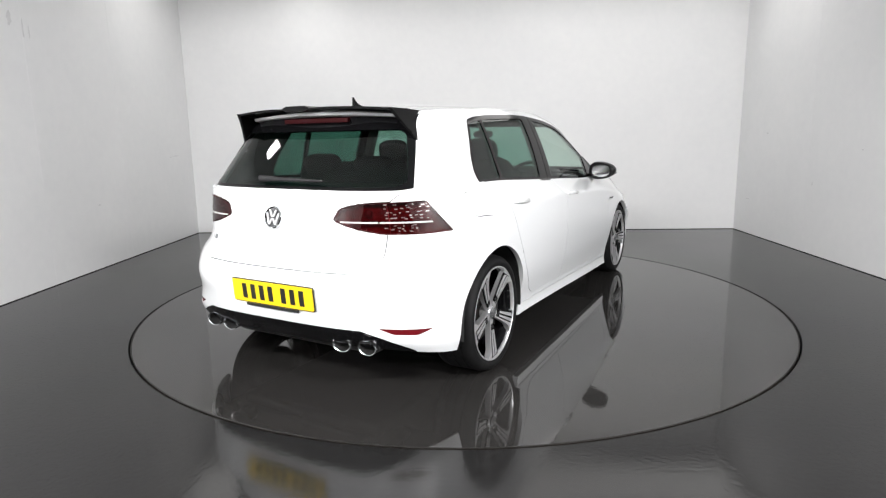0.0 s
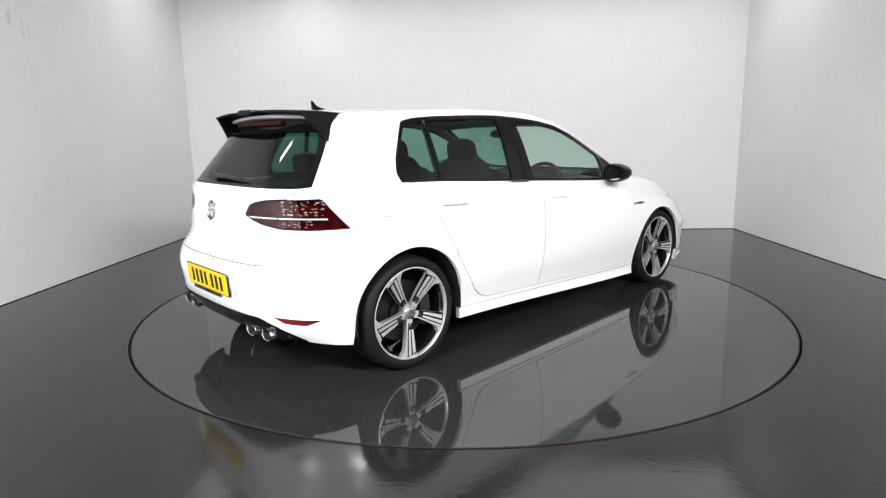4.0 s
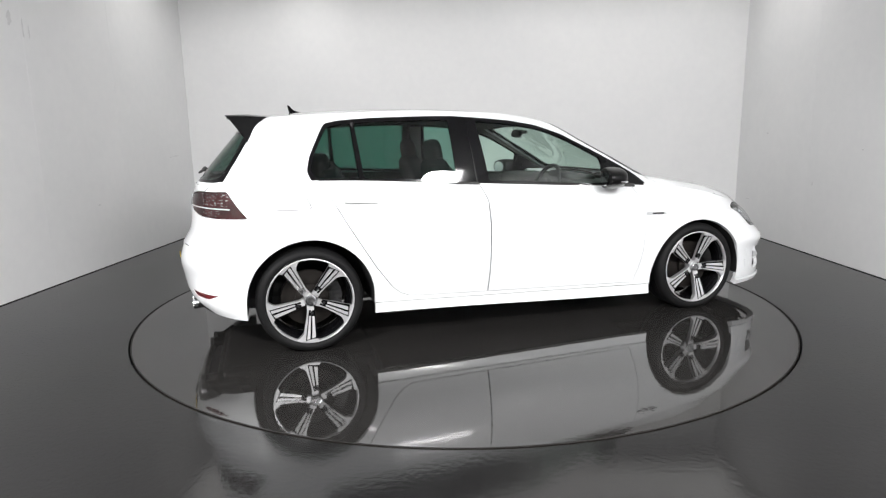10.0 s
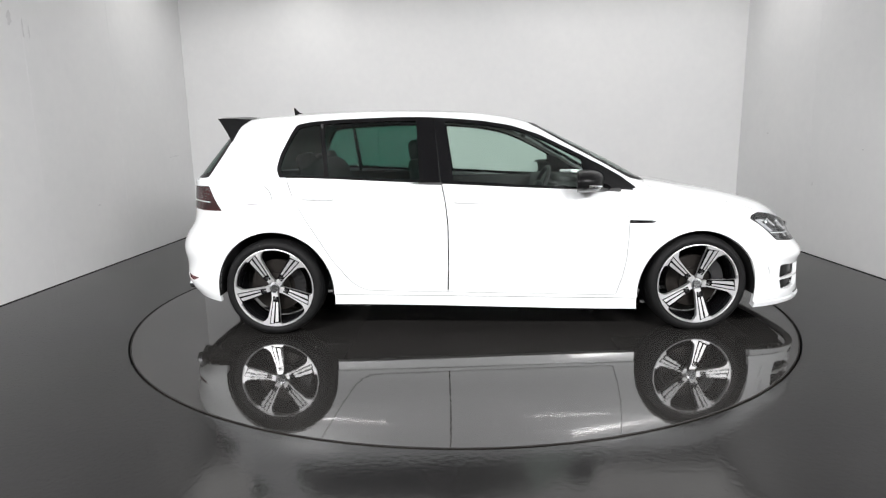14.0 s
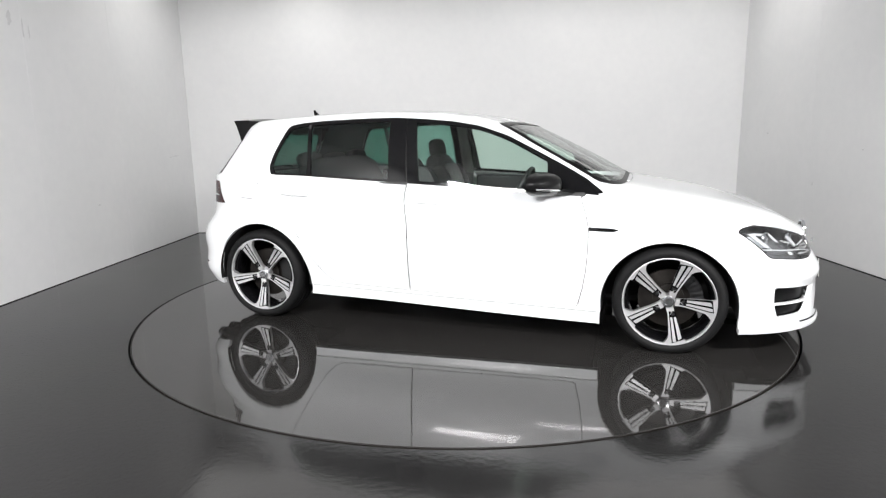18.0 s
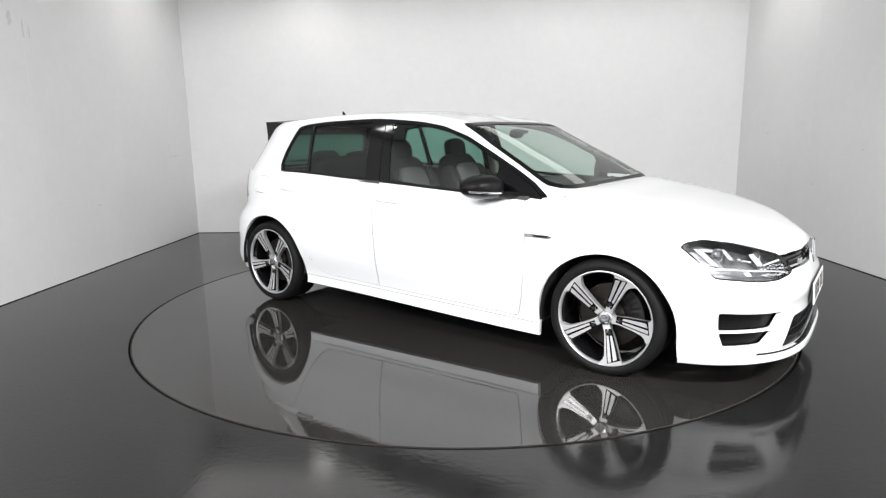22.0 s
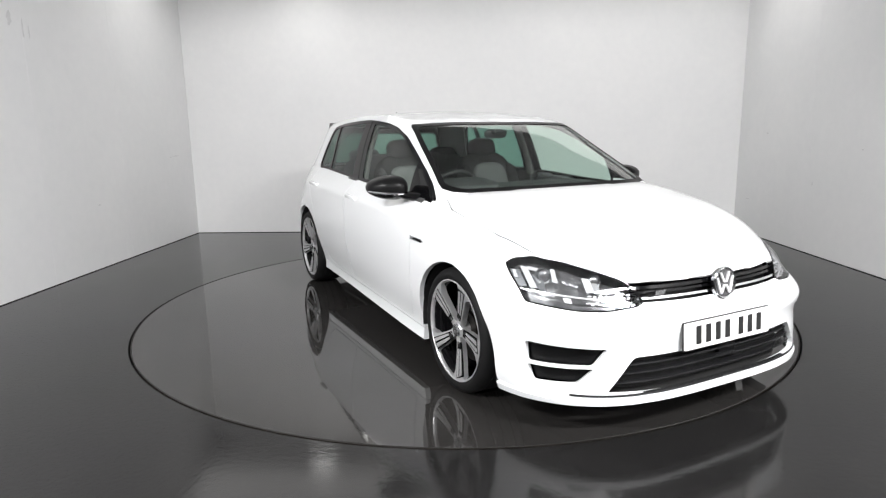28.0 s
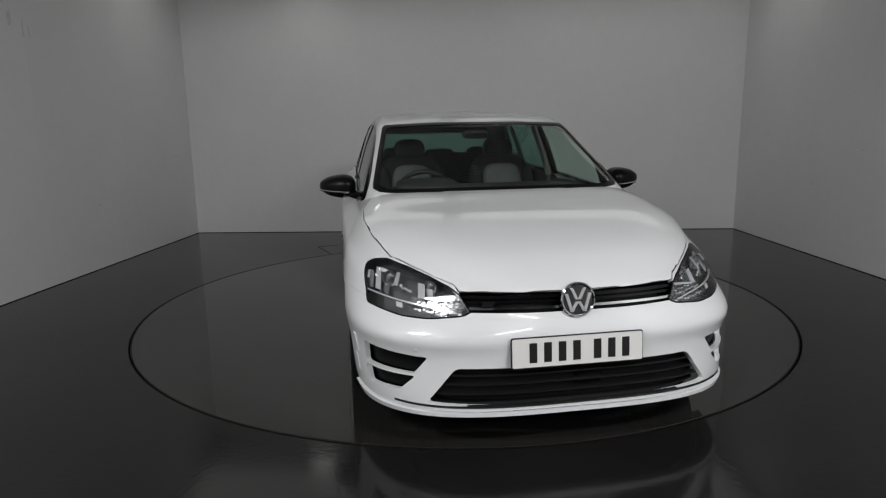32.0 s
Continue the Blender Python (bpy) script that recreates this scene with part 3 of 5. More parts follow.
GRILLE = [(-0.418, 0.563), (-0.446, 0.628), (-0.444, 0.634), (0.444, 0.634), (0.446, 0.628), (0.418, 0.563), (0.2, 0.560), (-0.2, 0.560)]
LOW_GRILLE = soften([(-0.585, 0.213), (-0.475, 0.354), (0.475, 0.354), (0.585, 0.213), (0.3, 0.205), (-0.3, 0.205)], 0.02, 3)
TAILGATE = [(-0.635, 1.02), (-0.635, 0.985), (-0.583, 0.935), (-0.577, 0.785), (-0.570, 0.685), (-0.552, 0.643), (-0.510, 0.616), (-0.3, 0.616), (0.3, 0.616), (0.510, 0.616), (0.552, 0.643), (0.570, 0.685), (0.577, 0.785), (0.583, 0.935), (0.635, 0.985), (0.635, 1.02)]
DIFFUSER = [(-0.715, 0.10), (-0.70, 0.255), (-0.66, 0.285), (-0.585, 0.325), (-0.49, 0.357), (-0.2, 0.360), (0.2, 0.360), (0.49, 0.357), (0.585, 0.325), (0.66, 0.285), (0.70, 0.255), (0.715, 0.10)]
BONNET_SIDE = [(1.085, 0.0), (1.075, -0.30), (1.045, -0.55), (0.965, -0.695), (1.03, -0.733), (1.15, -0.772), (1.34, -0.776), (1.54, -0.747), (1.68, -0.704), (1.735, -0.684), (1.84, -0.610), (1.93, -0.532), (2.005, -0.458), (2.042, -0.442), (2.15, -0.41), (2.15, 0.0)]
SCREEN = half([(-0.13, 0.922), (-0.355, 0.921), (-0.545, 0.926), (-0.675, 0.935), (-0.706, 0.950), (-0.702, 0.975), (-0.604, 1.286), (-0.585, 1.302), (-0.3, 1.314)])
SCREEN_CLEAR = half([(-0.63, 0.950), (-0.680, 0.970), (-0.584, 1.272), (-0.56, 1.286), (-0.3, 1.298)])
TAIL_WINDOW = half([(-0.61, 0.985), (-0.645, 0.992), (-0.596, 1.15), (-0.535, 1.336)])
TAIL_CLEAR = half([(-0.585, 1.000), (-0.618, 1.02), (-0.572, 1.15), (-0.530, 1.245), (-0.50, 1.262)])


def build_body(car):
    low, cab = lower_skin(), cabin_skin()
    lower, upper = skin_probe(low), skin_probe(cab)
    for s in (-1, 1):
        side = (lambda c, n, s=s: c.y * s > 0.40)
        for poly in (ARCH_F, ARCH_R):
            bmesh.ops.delete(low, geom=cut(low, poly, ALONG, side), context="FACES")
        # lamps
        u = Vector((0.733, 0.68 * -s, 0)).normalized()
        lamp = take(low, cut(low, soften(flat(mirrored(HEADLAMP, s), u), 0.012, 3), u, lambda c, n, s=s: c.x > 1.5 and c.y * s > 0.375 and c.z > 0.5))
        build_headlamp(car, lamp, lower, s)
        u = Vector((0.62, 0.785 * s, 0)).normalized()
        lamp = take(low, cut(low, soften(flat(mirrored(TAILLAMP, s), u), 0.012, 3), u, lambda c, n, s=s: c.x < -1.55 and c.y * s > 0.3))
        build_taillamp(car, lamp, lower, s)
        u = Vector((0.70, 0.714 * -s, 0)).normalized()
        for poly in (INTAKE_TOP, INTAKE_LOW):
            hole = take(low, cut(low, soften(flat(mirrored(poly, s), u), 0.012, 3), u, lambda c, n, s=s: c.x > 1.7 and c.y * s > 0.45 and c.z < 0.45))
            part("side_intake", moved_in(hole, 0.035), DEEP_BLACK, car, "gloss black bumper intake")
        u = Vector((0.644, 0.765 * s, 0)).normalized()
        part("reflector", moved_in(take(low, cut(low, soften(flat(mirrored(REFLECTOR, s), u), 0.01, 3), u, lambda c, n, s=s: c.x < -1.6 and c.y * s > 0.45 and c.z < 0.5)), 0.003), RED_PLASTIC, car, "red bumper reflector")
    # openings at the nose
    grille = take(low, cut(low, GRILLE, ACROSS, lambda c, n: c.x > 1.9 and c.z > 0.5))
    part("grille_back", moved_in(grille, 0.045), DEEP_BLACK, car)
    mouth = take(low, cut(low, LOW_GRILLE, ACROSS, lambda c, n: c.x > 1.9 and c.z < 0.45))
    part("mouth_back", moved_in(mouth, 0.07), DARK_GAP, car)
    # panels
    bonnet = take(low, cut(low, BONNET_SIDE + [(x, -y) for x, y in BONNET_SIDE[-2:0:-1]], ALONG, lambda c, n: c.x > 0.9 and abs(n.z) > 0.2 and c.z > (0.634 if c.x > 2.03 else 0.55), ACROSS))
    part("bonnet", rim(bonnet, 0.015, 0.0055), WHITE_PAINT, car)
    bmesh.ops.delete(low, geom=[f for f in low.faces if f.calc_center_median().x < 1.06 and abs(f.calc_center_median().y) < 0.66 and f.normal.z > 0.8 and f.calc_center_median().z > 0.86], context="FACES")
    gate = take(low, cut(low, TAILGATE, ACROSS, lambda c, n: c.x < -1.55 and c.z > 0.55))
    part("tailgate", rim(gate, 0.02, 0.0042), WHITE_PAINT, car)
    diffuser = take(low, cut(low, DIFFUSER, ACROSS, lambda c, n: c.x < -1.6 and c.z < 0.45))
    part("diffuser", rim(diffuser, 0.03, 0.001), GLOSS_BLACK, car, "gloss black rear diffuser")
    for s in (-1, 1):
        side = (lambda c, n, s=s: c.y * s > 0.55)
        door = take(low, cut(low, DOOR_FRONT, ALONG, side))
        part("front_door", rim(door, 0.02, 0.004), WHITE_PAINT, car)
        door = take(low, cut(low, DOOR_REAR, ALONG, side))
        part("rear_door", rim(door, 0.02, 0.004), WHITE_PAINT, car)
        skirt = take(low, cut(low, [(-0.97, 0.05), (0.97, 0.05), (0.97, 0.212), (-0.97, 0.258)], ALONG, side))
        part("side_skirt", rim(skirt, 0.03, 0.005), WHITE_PAINT, car)
    flap = take(low, cut(low, FUEL_FLAP, ALONG, lambda c, n: c.y < -0.55))
    part("fuel_flap", rim(flap, 0.015, 0.004), WHITE_PAINT, car)
    nose = take(low, cut(low, [(1.50, 0.05), (1.50, 0.52), (1.585, 0.592), (1.80, 0.578), (2.3, 0.578), (2.3, 0.05)], ALONG, lambda c, n: c.x > 1.45))
    lip = take(nose, cut(nose, [(1.5, 0.0), (2.3, 0.0), (2.3, 0.184), (2.0, 0.186), (1.5, 0.178)], ALONG, lambda c, n: True))
    part("front_bumper", rim(nose, 0.022, 0.0008), WHITE_PAINT, car)
    part("front_lip", rim(moved_in(lip, -0.012), 0.040, 0.005), WHITE_PAINT, car)
    tail = take(low, cut(low, [(-1.55, 0.05), (-1.60, 0.62), (-1.72, 0.70), (-1.76, 0.787), (-2.3, 0.787), (-2.3, 0.05)], ALONG, lambda c, n: c.x < -1.5))
    part("rear_bumper", rim(tail, 0.022, 0.0006), WHITE_PAINT, car)
    part("body_shell", rim(low, 0.026), WHITE_PAINT, car)
    # cabin
    for s in (-1, 1):
        side = (lambda c, n, s=s: c.y * s > 0.45 and abs(n.y) > 0.2)
        trim = take(cab, cut(cab, DAYLIGHT, ALONG, side))
        for poly, glass, name in ((GLASS_FRONT_DOOR, GLASS_FRONT, "front_window"), (GLASS_REAR_DOOR, GLASS_REAR, "rear_window"), (GLASS_QUARTER, GLASS_REAR, "quarter_window")):
            pane = part(name, moved_in(take(trim, cut(trim, soften(poly, 0.015, 3), ALONG, side)), 0.004), glass, car)
            pane.visible_shadow = glass is GLASS_REAR
        for poly in ([(-0.266, 0.90), (-0.258, 0.90), (-0.300, 1.36), (-0.308, 1.36)],):
            part("door_seal", moved_in(take(trim, cut(trim, poly, ALONG, side)), 0.0025), DEEP_BLACK, car)
        part("window_frame", rim(trim, 0.018), GLOSS_BLACK, car, "gloss black window surround")
    front = (lambda c, n: c.x > 0.2 and n.x > 0.1)
    seal = take(cab, cut(cab, SCREEN, ACROSS, front))
    pane = part("windscreen", moved_in(take(seal, cut(seal, soften(SCREEN_CLEAR, 0.03, 3), ACROSS, front)), 0.003), GLASS_FRONT, car)
    pane.visible_shadow = False
    part("windscreen_border", rim(seal, 0.01), DEEP_BLACK, car, "black windscreen border")
    rear = (lambda c, n: c.x < -1.35 and n.x < -0.1)
    seal = take(cab, cut(cab, TAIL_WINDOW, ACROSS, rear))
    pane = part("tail_window", moved_in(take(seal, cut(seal, soften(TAIL_CLEAR, 0.03, 3), ACROSS, rear)), 0.003), GLASS_TAIL, car)
    part("tail_window_border", rim(seal, 0.01), GLOSS_BLACK, car, "gloss black tail window border")
    lining = behind(cab, 0.028)
    part("headliner", lining, HEADLINER, car, "pale grey roof lining")
    part("cabin_shell", rim(cab, 0.012), WHITE_PAINT, car)
    build_nose_details(car, lower)
    build_side_details(car, lower, upper)
    build_tail_details(car, lower, upper)
    build_under(car)


def edged(bm, width):
    """Splits a sheet into a band along its edge and the field inside it."""
    bmesh.ops.remove_doubles(bm, verts=bm.verts, dist=0.0014)
    bmesh.ops.dissolve_degenerate(bm, dist=5e-4, edges=bm.edges)
    bm.normal_update()
    ring = bmesh.ops.inset_region(bm, faces=bm.faces[:], thickness=width, use_boundary=True, use_even_offset=False)["faces"]
    return take(bm, ring)


def lamp_wall(bm, depth):
    """The wall behind a lens, folded back from its edge."""
    wall = bmesh.new()
    for e in [e for e in bm.edges if e.is_boundary]:
        a, b = e.verts
        wall.faces.new([wall.verts.new(p) for p in (a.co, b.co, b.co - out_of(b.co) * depth, a.co - out_of(a.co) * depth)])
    bmesh.ops.remove_doubles(wall, verts=wall.verts, dist=1e-5)
    return wall


def tile(bm, probe, way, corners, sink, thick=0.004):
    """A small plate whose corners are dropped onto the skin, sunk behind it."""
    top, low = [], []
    for p in corners:
        at, n = touch(probe, Vector(p) - way * 0.6, way)
        if at is None:
            return bm
        top.append(bm.verts.new(at - n * sink))
        low.append(bm.verts.new(at - n * (sink + thick)))
    k = len(top)
    bm.faces.new(top)
    bm.faces.new(low[::-1])
    for i in range(k):
        bm.faces.new((top[i], low[i], low[(i + 1) % k], top[(i + 1) % k]))
    bmesh.ops.recalc_face_normals(bm, faces=bm.faces)
    return bm


def chip(p, along, w, h, slant=0.0):
    """Corners of a small slanted plate round a place."""
    p, d = Vector(p), Vector(along).normalized()
    return [p + d * (a * w + slant * b * h) + UP * (b * h) for a, b in ((-0.5, -0.5), (0.5, -0.5), (0.5, 0.5), (-0.5, 0.5))]


def build_headlamp(car, lens, probe, s):
    lamp = new("headlamp")
    lamp.parent = car
    part("lamp_edge", moved_in(edged(lens, 0.0055), -0.0012), GLOSS_BLACK, lamp, "black lamp edge")
    part("lamp_bowl", behind(lens, 0.055), LAMP_BOWL, lamp, "dark grey lamp bowl")
    part("lamp_surround", lamp_wall(lens, 0.055), GLOSS_BLACK, lamp)
    way = Vector((-0.68, 0.733 * -s, 0))
    along = Vector((0.733, 0.68 * -s, 0))

    def plate(name, corners, sink, mat, label=""):
        part(name, tile(bmesh.new(), probe, way, mirrored(corners, s), sink), mat, lamp, label)

    plate("side_marker", [(1.681, -0.784, 0.675), (1.72, -0.759, 0.675), (1.80, -0.78, 0.616), (1.768, -0.803, 0.612)], 0.010, SILVER)
    plate("marker_reflex", [(1.695, -0.777, 0.672), (1.708, -0.770, 0.672), (1.738, -0.776, 0.646), (1.724, -0.784, 0.645)], 0.006, LAMP_WHITE)
    plate("light_guide", [(1.705, -0.749, 0.690), (1.738, -0.734, 0.686), (1.840, -0.757, 0.614), (1.806, -0.772, 0.616)], 0.014, LAMP_WHITE, "bright light guide")
    plate("light_guide", [(1.738, -0.734, 0.691), (1.80, -0.700, 0.683), (1.803, -0.700, 0.673), (1.741, -0.734, 0.680)], 0.014, LAMP_WHITE)
    plate("light_guide", [(1.815, -0.672, 0.686), (1.831, -0.663, 0.686), (1.881, -0.682, 0.640), (1.858, -0.692, 0.643)], 0.016, LAMP_WHITE)
    plate("light_guide", [(1.924, -0.596, 0.659), (1.944, -0.573, 0.655), (1.994, -0.587, 0.607), (1.976, -0.610, 0.604)], 0.012, LAMP_WHITE)
    plate("light_guide", [(1.992, -0.581, 0.609), (2.034, -0.466, 0.622), (2.038, -0.466, 0.614), (1.994, -0.583, 0.602)], 0.008, LAMP_WHITE)
    plate("bowl_panel", [(1.760, -0.727, 0.672), (1.79, -0.700, 0.678), (1.876, -0.745, 0.604), (1.842, -0.757, 0.612)], 0.034, SILVER)
    plate("bowl_panel", [(1.947, -0.572, 0.652), (1.970, -0.55, 0.648), (2.02, -0.565, 0.596), (1.997, -0.587, 0.604)], 0.030, SILVER)
    plate("signal_block", [(1.935, -0.703, 0.584), (1.957, -0.680, 0.582), (1.969, -0.680, 0.565), (1.949, -0.702, 0.567)], 0.008, LAMP_WHITE)
    # projector lenses in rings
    for x, y, z, r in ((1.834, -0.712, 0.648, 0.034), (1.971, -0.563, 0.634, 0.028)):
        at, n = touch(probe, Vector((x, y if s < 0 else -y, z)) + way * -0.5, way)
        if at is None:
            continue
        ahead = Vector((0.86, 0.5 * s, 0)).normalized()
        m = Matrix.Translation(at - ahead * 0.045) @ ahead.to_track_quat("Z", "Y").to_matrix().to_4x4()
        bm = bmesh.new()
        lathe(bm, [(r * 0.72, 0.0), (r * 0.80, 0.010), (r * 0.98, 0.012), (r * 1.05, 0.0)], 32, "z", m=m)
        part("reflector_ring", bm, SILVER, lamp, "silver projector ring")
        bm = bmesh.new()
        lathe(bm, [(r * math.sin(a) * 0.75, r * 0.4 * math.cos(a)) for a in (1.5, 1.2, 0.9, 0.6, 0.3, 0.02)], 32, "z", m=m)
        part("projector", bm, LAMP_BOWL, lamp, "glass projector lens")
    # silver line along the foot of the lamp
    bm = bmesh.new()
    line = [(1.769, -0.806, 0.606), (1.82, -0.775, 0.602), (1.875, -0.741, 0.597), (1.967, -0.654, 0.586), (2.01, -0.60, 0.580), (2.04, -0.545, 0.574), (2.075, -0.46, 0.561)]
    pts = [Vector(p).lerp(Vector(q), i / 5) - way * 0.5 for p, q in zip(mirrored(line, s), mirrored(line[1:], s)) for i in range(5)]
    band(probe, pts, way, 0.0055, -0.005, 0.008, bm)
    part("silver_line", bm, LAMP_WHITE, lamp)
    # small reflex chips
    rnd = random.Random(8)
    bm = bmesh.new()
    for row, (a, b, n) in enumerate((((2.0, -0.624, 0.568), (2.075, -0.455, 0.556), 11), ((1.995, -0.615, 0.592), (2.062, -0.47, 0.582), 8), ((2.02, -0.55, 0.602), (2.055, -0.465, 0.596), 5), ((1.893, -0.66, 0.640), (1.940, -0.635, 0.622), 5))):
        for i in range(n):
            p = Vector(a).lerp(Vector(b), i / (n - 1)) + Vector((0, 0, rnd.uniform(-0.004, 0.004)))
            tile(bm, probe, way, chip(mirrored([p], s)[0], along, rnd.uniform(0.007, 0.014), rnd.uniform(0.004, 0.008), rnd.uniform(-0.8, 0.8)), 0.006 + 0.003 * (row == 3))
    tagged(part("lamp_chips", bm, LAMP_WHITE, lamp), "bright reflex chips", kind="stuff")
    ob = part("lamp_lens", lens, GLASS_CLEAR, lamp)
    ob.visible_shadow = False


def build_taillamp(car, lens, probe, s):
    lamp = new("tail_lamp")
    lamp.parent = car
    part("lamp_edge", moved_in(edged(lens, 0.004), -0.001), BRAKE_LENS, lamp)
    part("lamp_bowl", behind(lens, 0.03), RED_BOWL, lamp, "dark red lamp bowl")
    part("lamp_surround", lamp_wall(lens, 0.035), RED_BOWL, lamp)
    way = Vector((0.785, 0.62 * -s, 0))
    along = Vector((0.62, 0.785 * s, 0))
    line = [(-1.960, -0.375, 0.846), (-1.945, -0.45, 0.845), (-1.915, -0.556, 0.844), (-1.906, -0.578, 0.844), (-1.83, -0.69, 0.842), (-1.745, -0.768, 0.840)]
    for k, slant in (((0, 1, 2), way), ((3, 4, 5), Vector((0.45, 0.893 * -s, 0)))):
        bm = bmesh.new()
        pts = [Vector(mirrored([line[a]], s)[0]).lerp(Vector(mirrored([line[b]], s)[0]), i / 8) - slant * 0.5 for a, b in zip(k, k[1:]) for i in range(9 if b == k[-1] else 8)]
        band(probe, pts, slant, 0.0075, 0.0006, 0.004, bm)
        part("light_bar", bm, WHITE_PLASTIC, lamp, "clear white reversing strip")
    # pale chips on the lens, standing for glints on its relief, and bulbs behind it
    rnd = random.Random(5)
    bm = bmesh.new()
    for j, z in enumerate((0.922, 0.908, 0.890, 0.876, 0.862, 0.828, 0.815, 0.803)):
        for i in range(9 if j < 5 else 8):
            if rnd.random() < 0.3:
                continue
            y = -0.588 - (0.125 if j < 5 else 0.10) * i / 7 + rnd.uniform(-0.006, 0.006)
            p = mirrored([(-1.905 + (abs(y) - 0.578) * 0.86, y, z + rnd.uniform(-0.004, 0.004))], s)[0]
            tile(bm, probe, way, chip(p, along, rnd.uniform(0.006, 0.017), rnd.uniform(0.003, 0.007), rnd.uniform(-0.9, 0.9)), -0.0004, 0.002)
    tagged(part("lamp_chips", bm, LENS_GLINT, lamp), "pale chips standing for glints on the lens relief", kind="stuff")
    for y, z, r in ((-0.413, 0.878, 0.011), (-0.50, 0.885, 0.02)):
        at, n = touch(probe, Vector((-1.92, y if s < 0 else -y, z)) - way * 0.5, way)
        if at is not None:
            bm = bmesh.new()
            lathe(bm, [(r * math.sin(a), r * 0.5 * math.cos(a)) for a in (1.5, 1.1, 0.7, 0.3, 0.02)], 20, "z", m=Matrix.Translation(at - n * 0.02) @ n.to_track_quat("Z", "Y").to_matrix().to_4x4())
            part("bulb", bm, RED_PLASTIC, lamp, "small red bulb")
    inner, outer = split(lens, lambda c: abs(c.y) < 0.567)
    for piece in (inner, outer):
        ob = part("lamp_lens", rim(piece, 0.004, 0.0012), RED_LENS, lamp, "dark red lamp lens")
        ob.visible_shadow = False


def emblem(car, m, r):
    badge = new("emblem")
    badge.parent = car
    bm = bmesh.new()
    lathe(bm, [(r * 0.84, 0.0), (r * 0.86, 0.007), (r * 0.93, 0.010), (r, 0.006), (r, -0.008), (r * 0.84, -0.008)], 48, "z", closed=True, m=m)
    part("ring", bm, CHROME, badge, "chrome ring")
    bm = bmesh.new()
    lathe(bm, [(0.0, 0.004), (r * 0.85, 0.003)], 48, "z", m=m)
    bmesh.ops.remove_doubles(bm, verts=bm.verts, dist=1e-5)
    part("field", bm, EMBLEM_FIELD, badge)
    # slanted bars: a chevron above, a zigzag below
    half_width = 0.085
    for (x0, y0), (x1, y1) in (((-0.38, 0.67), (-0.075, 0.03)), ((-0.68, 0.36), (-0.37, -0.66)), ((-0.37, -0.66), (-0.06, -0.10))):
        for k in (-1, 1):
            quad = [(k * (x0 - half_width) * r, y0 * r), (k * (x1 - half_width) * r, y1 * r), (k * (x1 + half_width) * r, y1 * r), (k * (x0 + half_width) * r, y0 * r)]
            bm = bmesh.new()
            slab(bm, quad, 0.010, m)
            bmesh.ops.recalc_face_normals(bm, faces=bm.faces)
            part("bar", bm, LAMP_WHITE, badge)


def number_plate(car, m, mat, label):
    plate = new("number_plate")
    plate.parent = car
    bm = bmesh.new()
    slab(bm, soften([(-0.2645, -0.060), (0.2645, -0.060), (0.2645, 0.060), (-0.2645, 0.060)], 0.01, 3), 0.006, m @ pose(0, 0, -0.006))
    part("plinth", bm, PLATE_BLACK, plate)
    bm = bmesh.new()
    slab(bm, soften([(-0.26, -0.0555), (0.26, -0.0555), (0.26, 0.0555), (-0.26, 0.0555)], 0.008, 3), 0.004, m)
    part("plate", bm, mat, plate, label)
    x = -0.20
    for k in range(7):
        bm = bmesh.new()
        slab(bm, [(x + 0.006, -0.038), (x + 0.036, -0.038), (x + 0.036, 0.038), (x + 0.006, 0.038)], 0.0012, m @ pose(0, 0, 0.004))
        part("bar", bm, PLATE_BLACK, plate)
        x += 0.0575 if k != 3 else 0.083


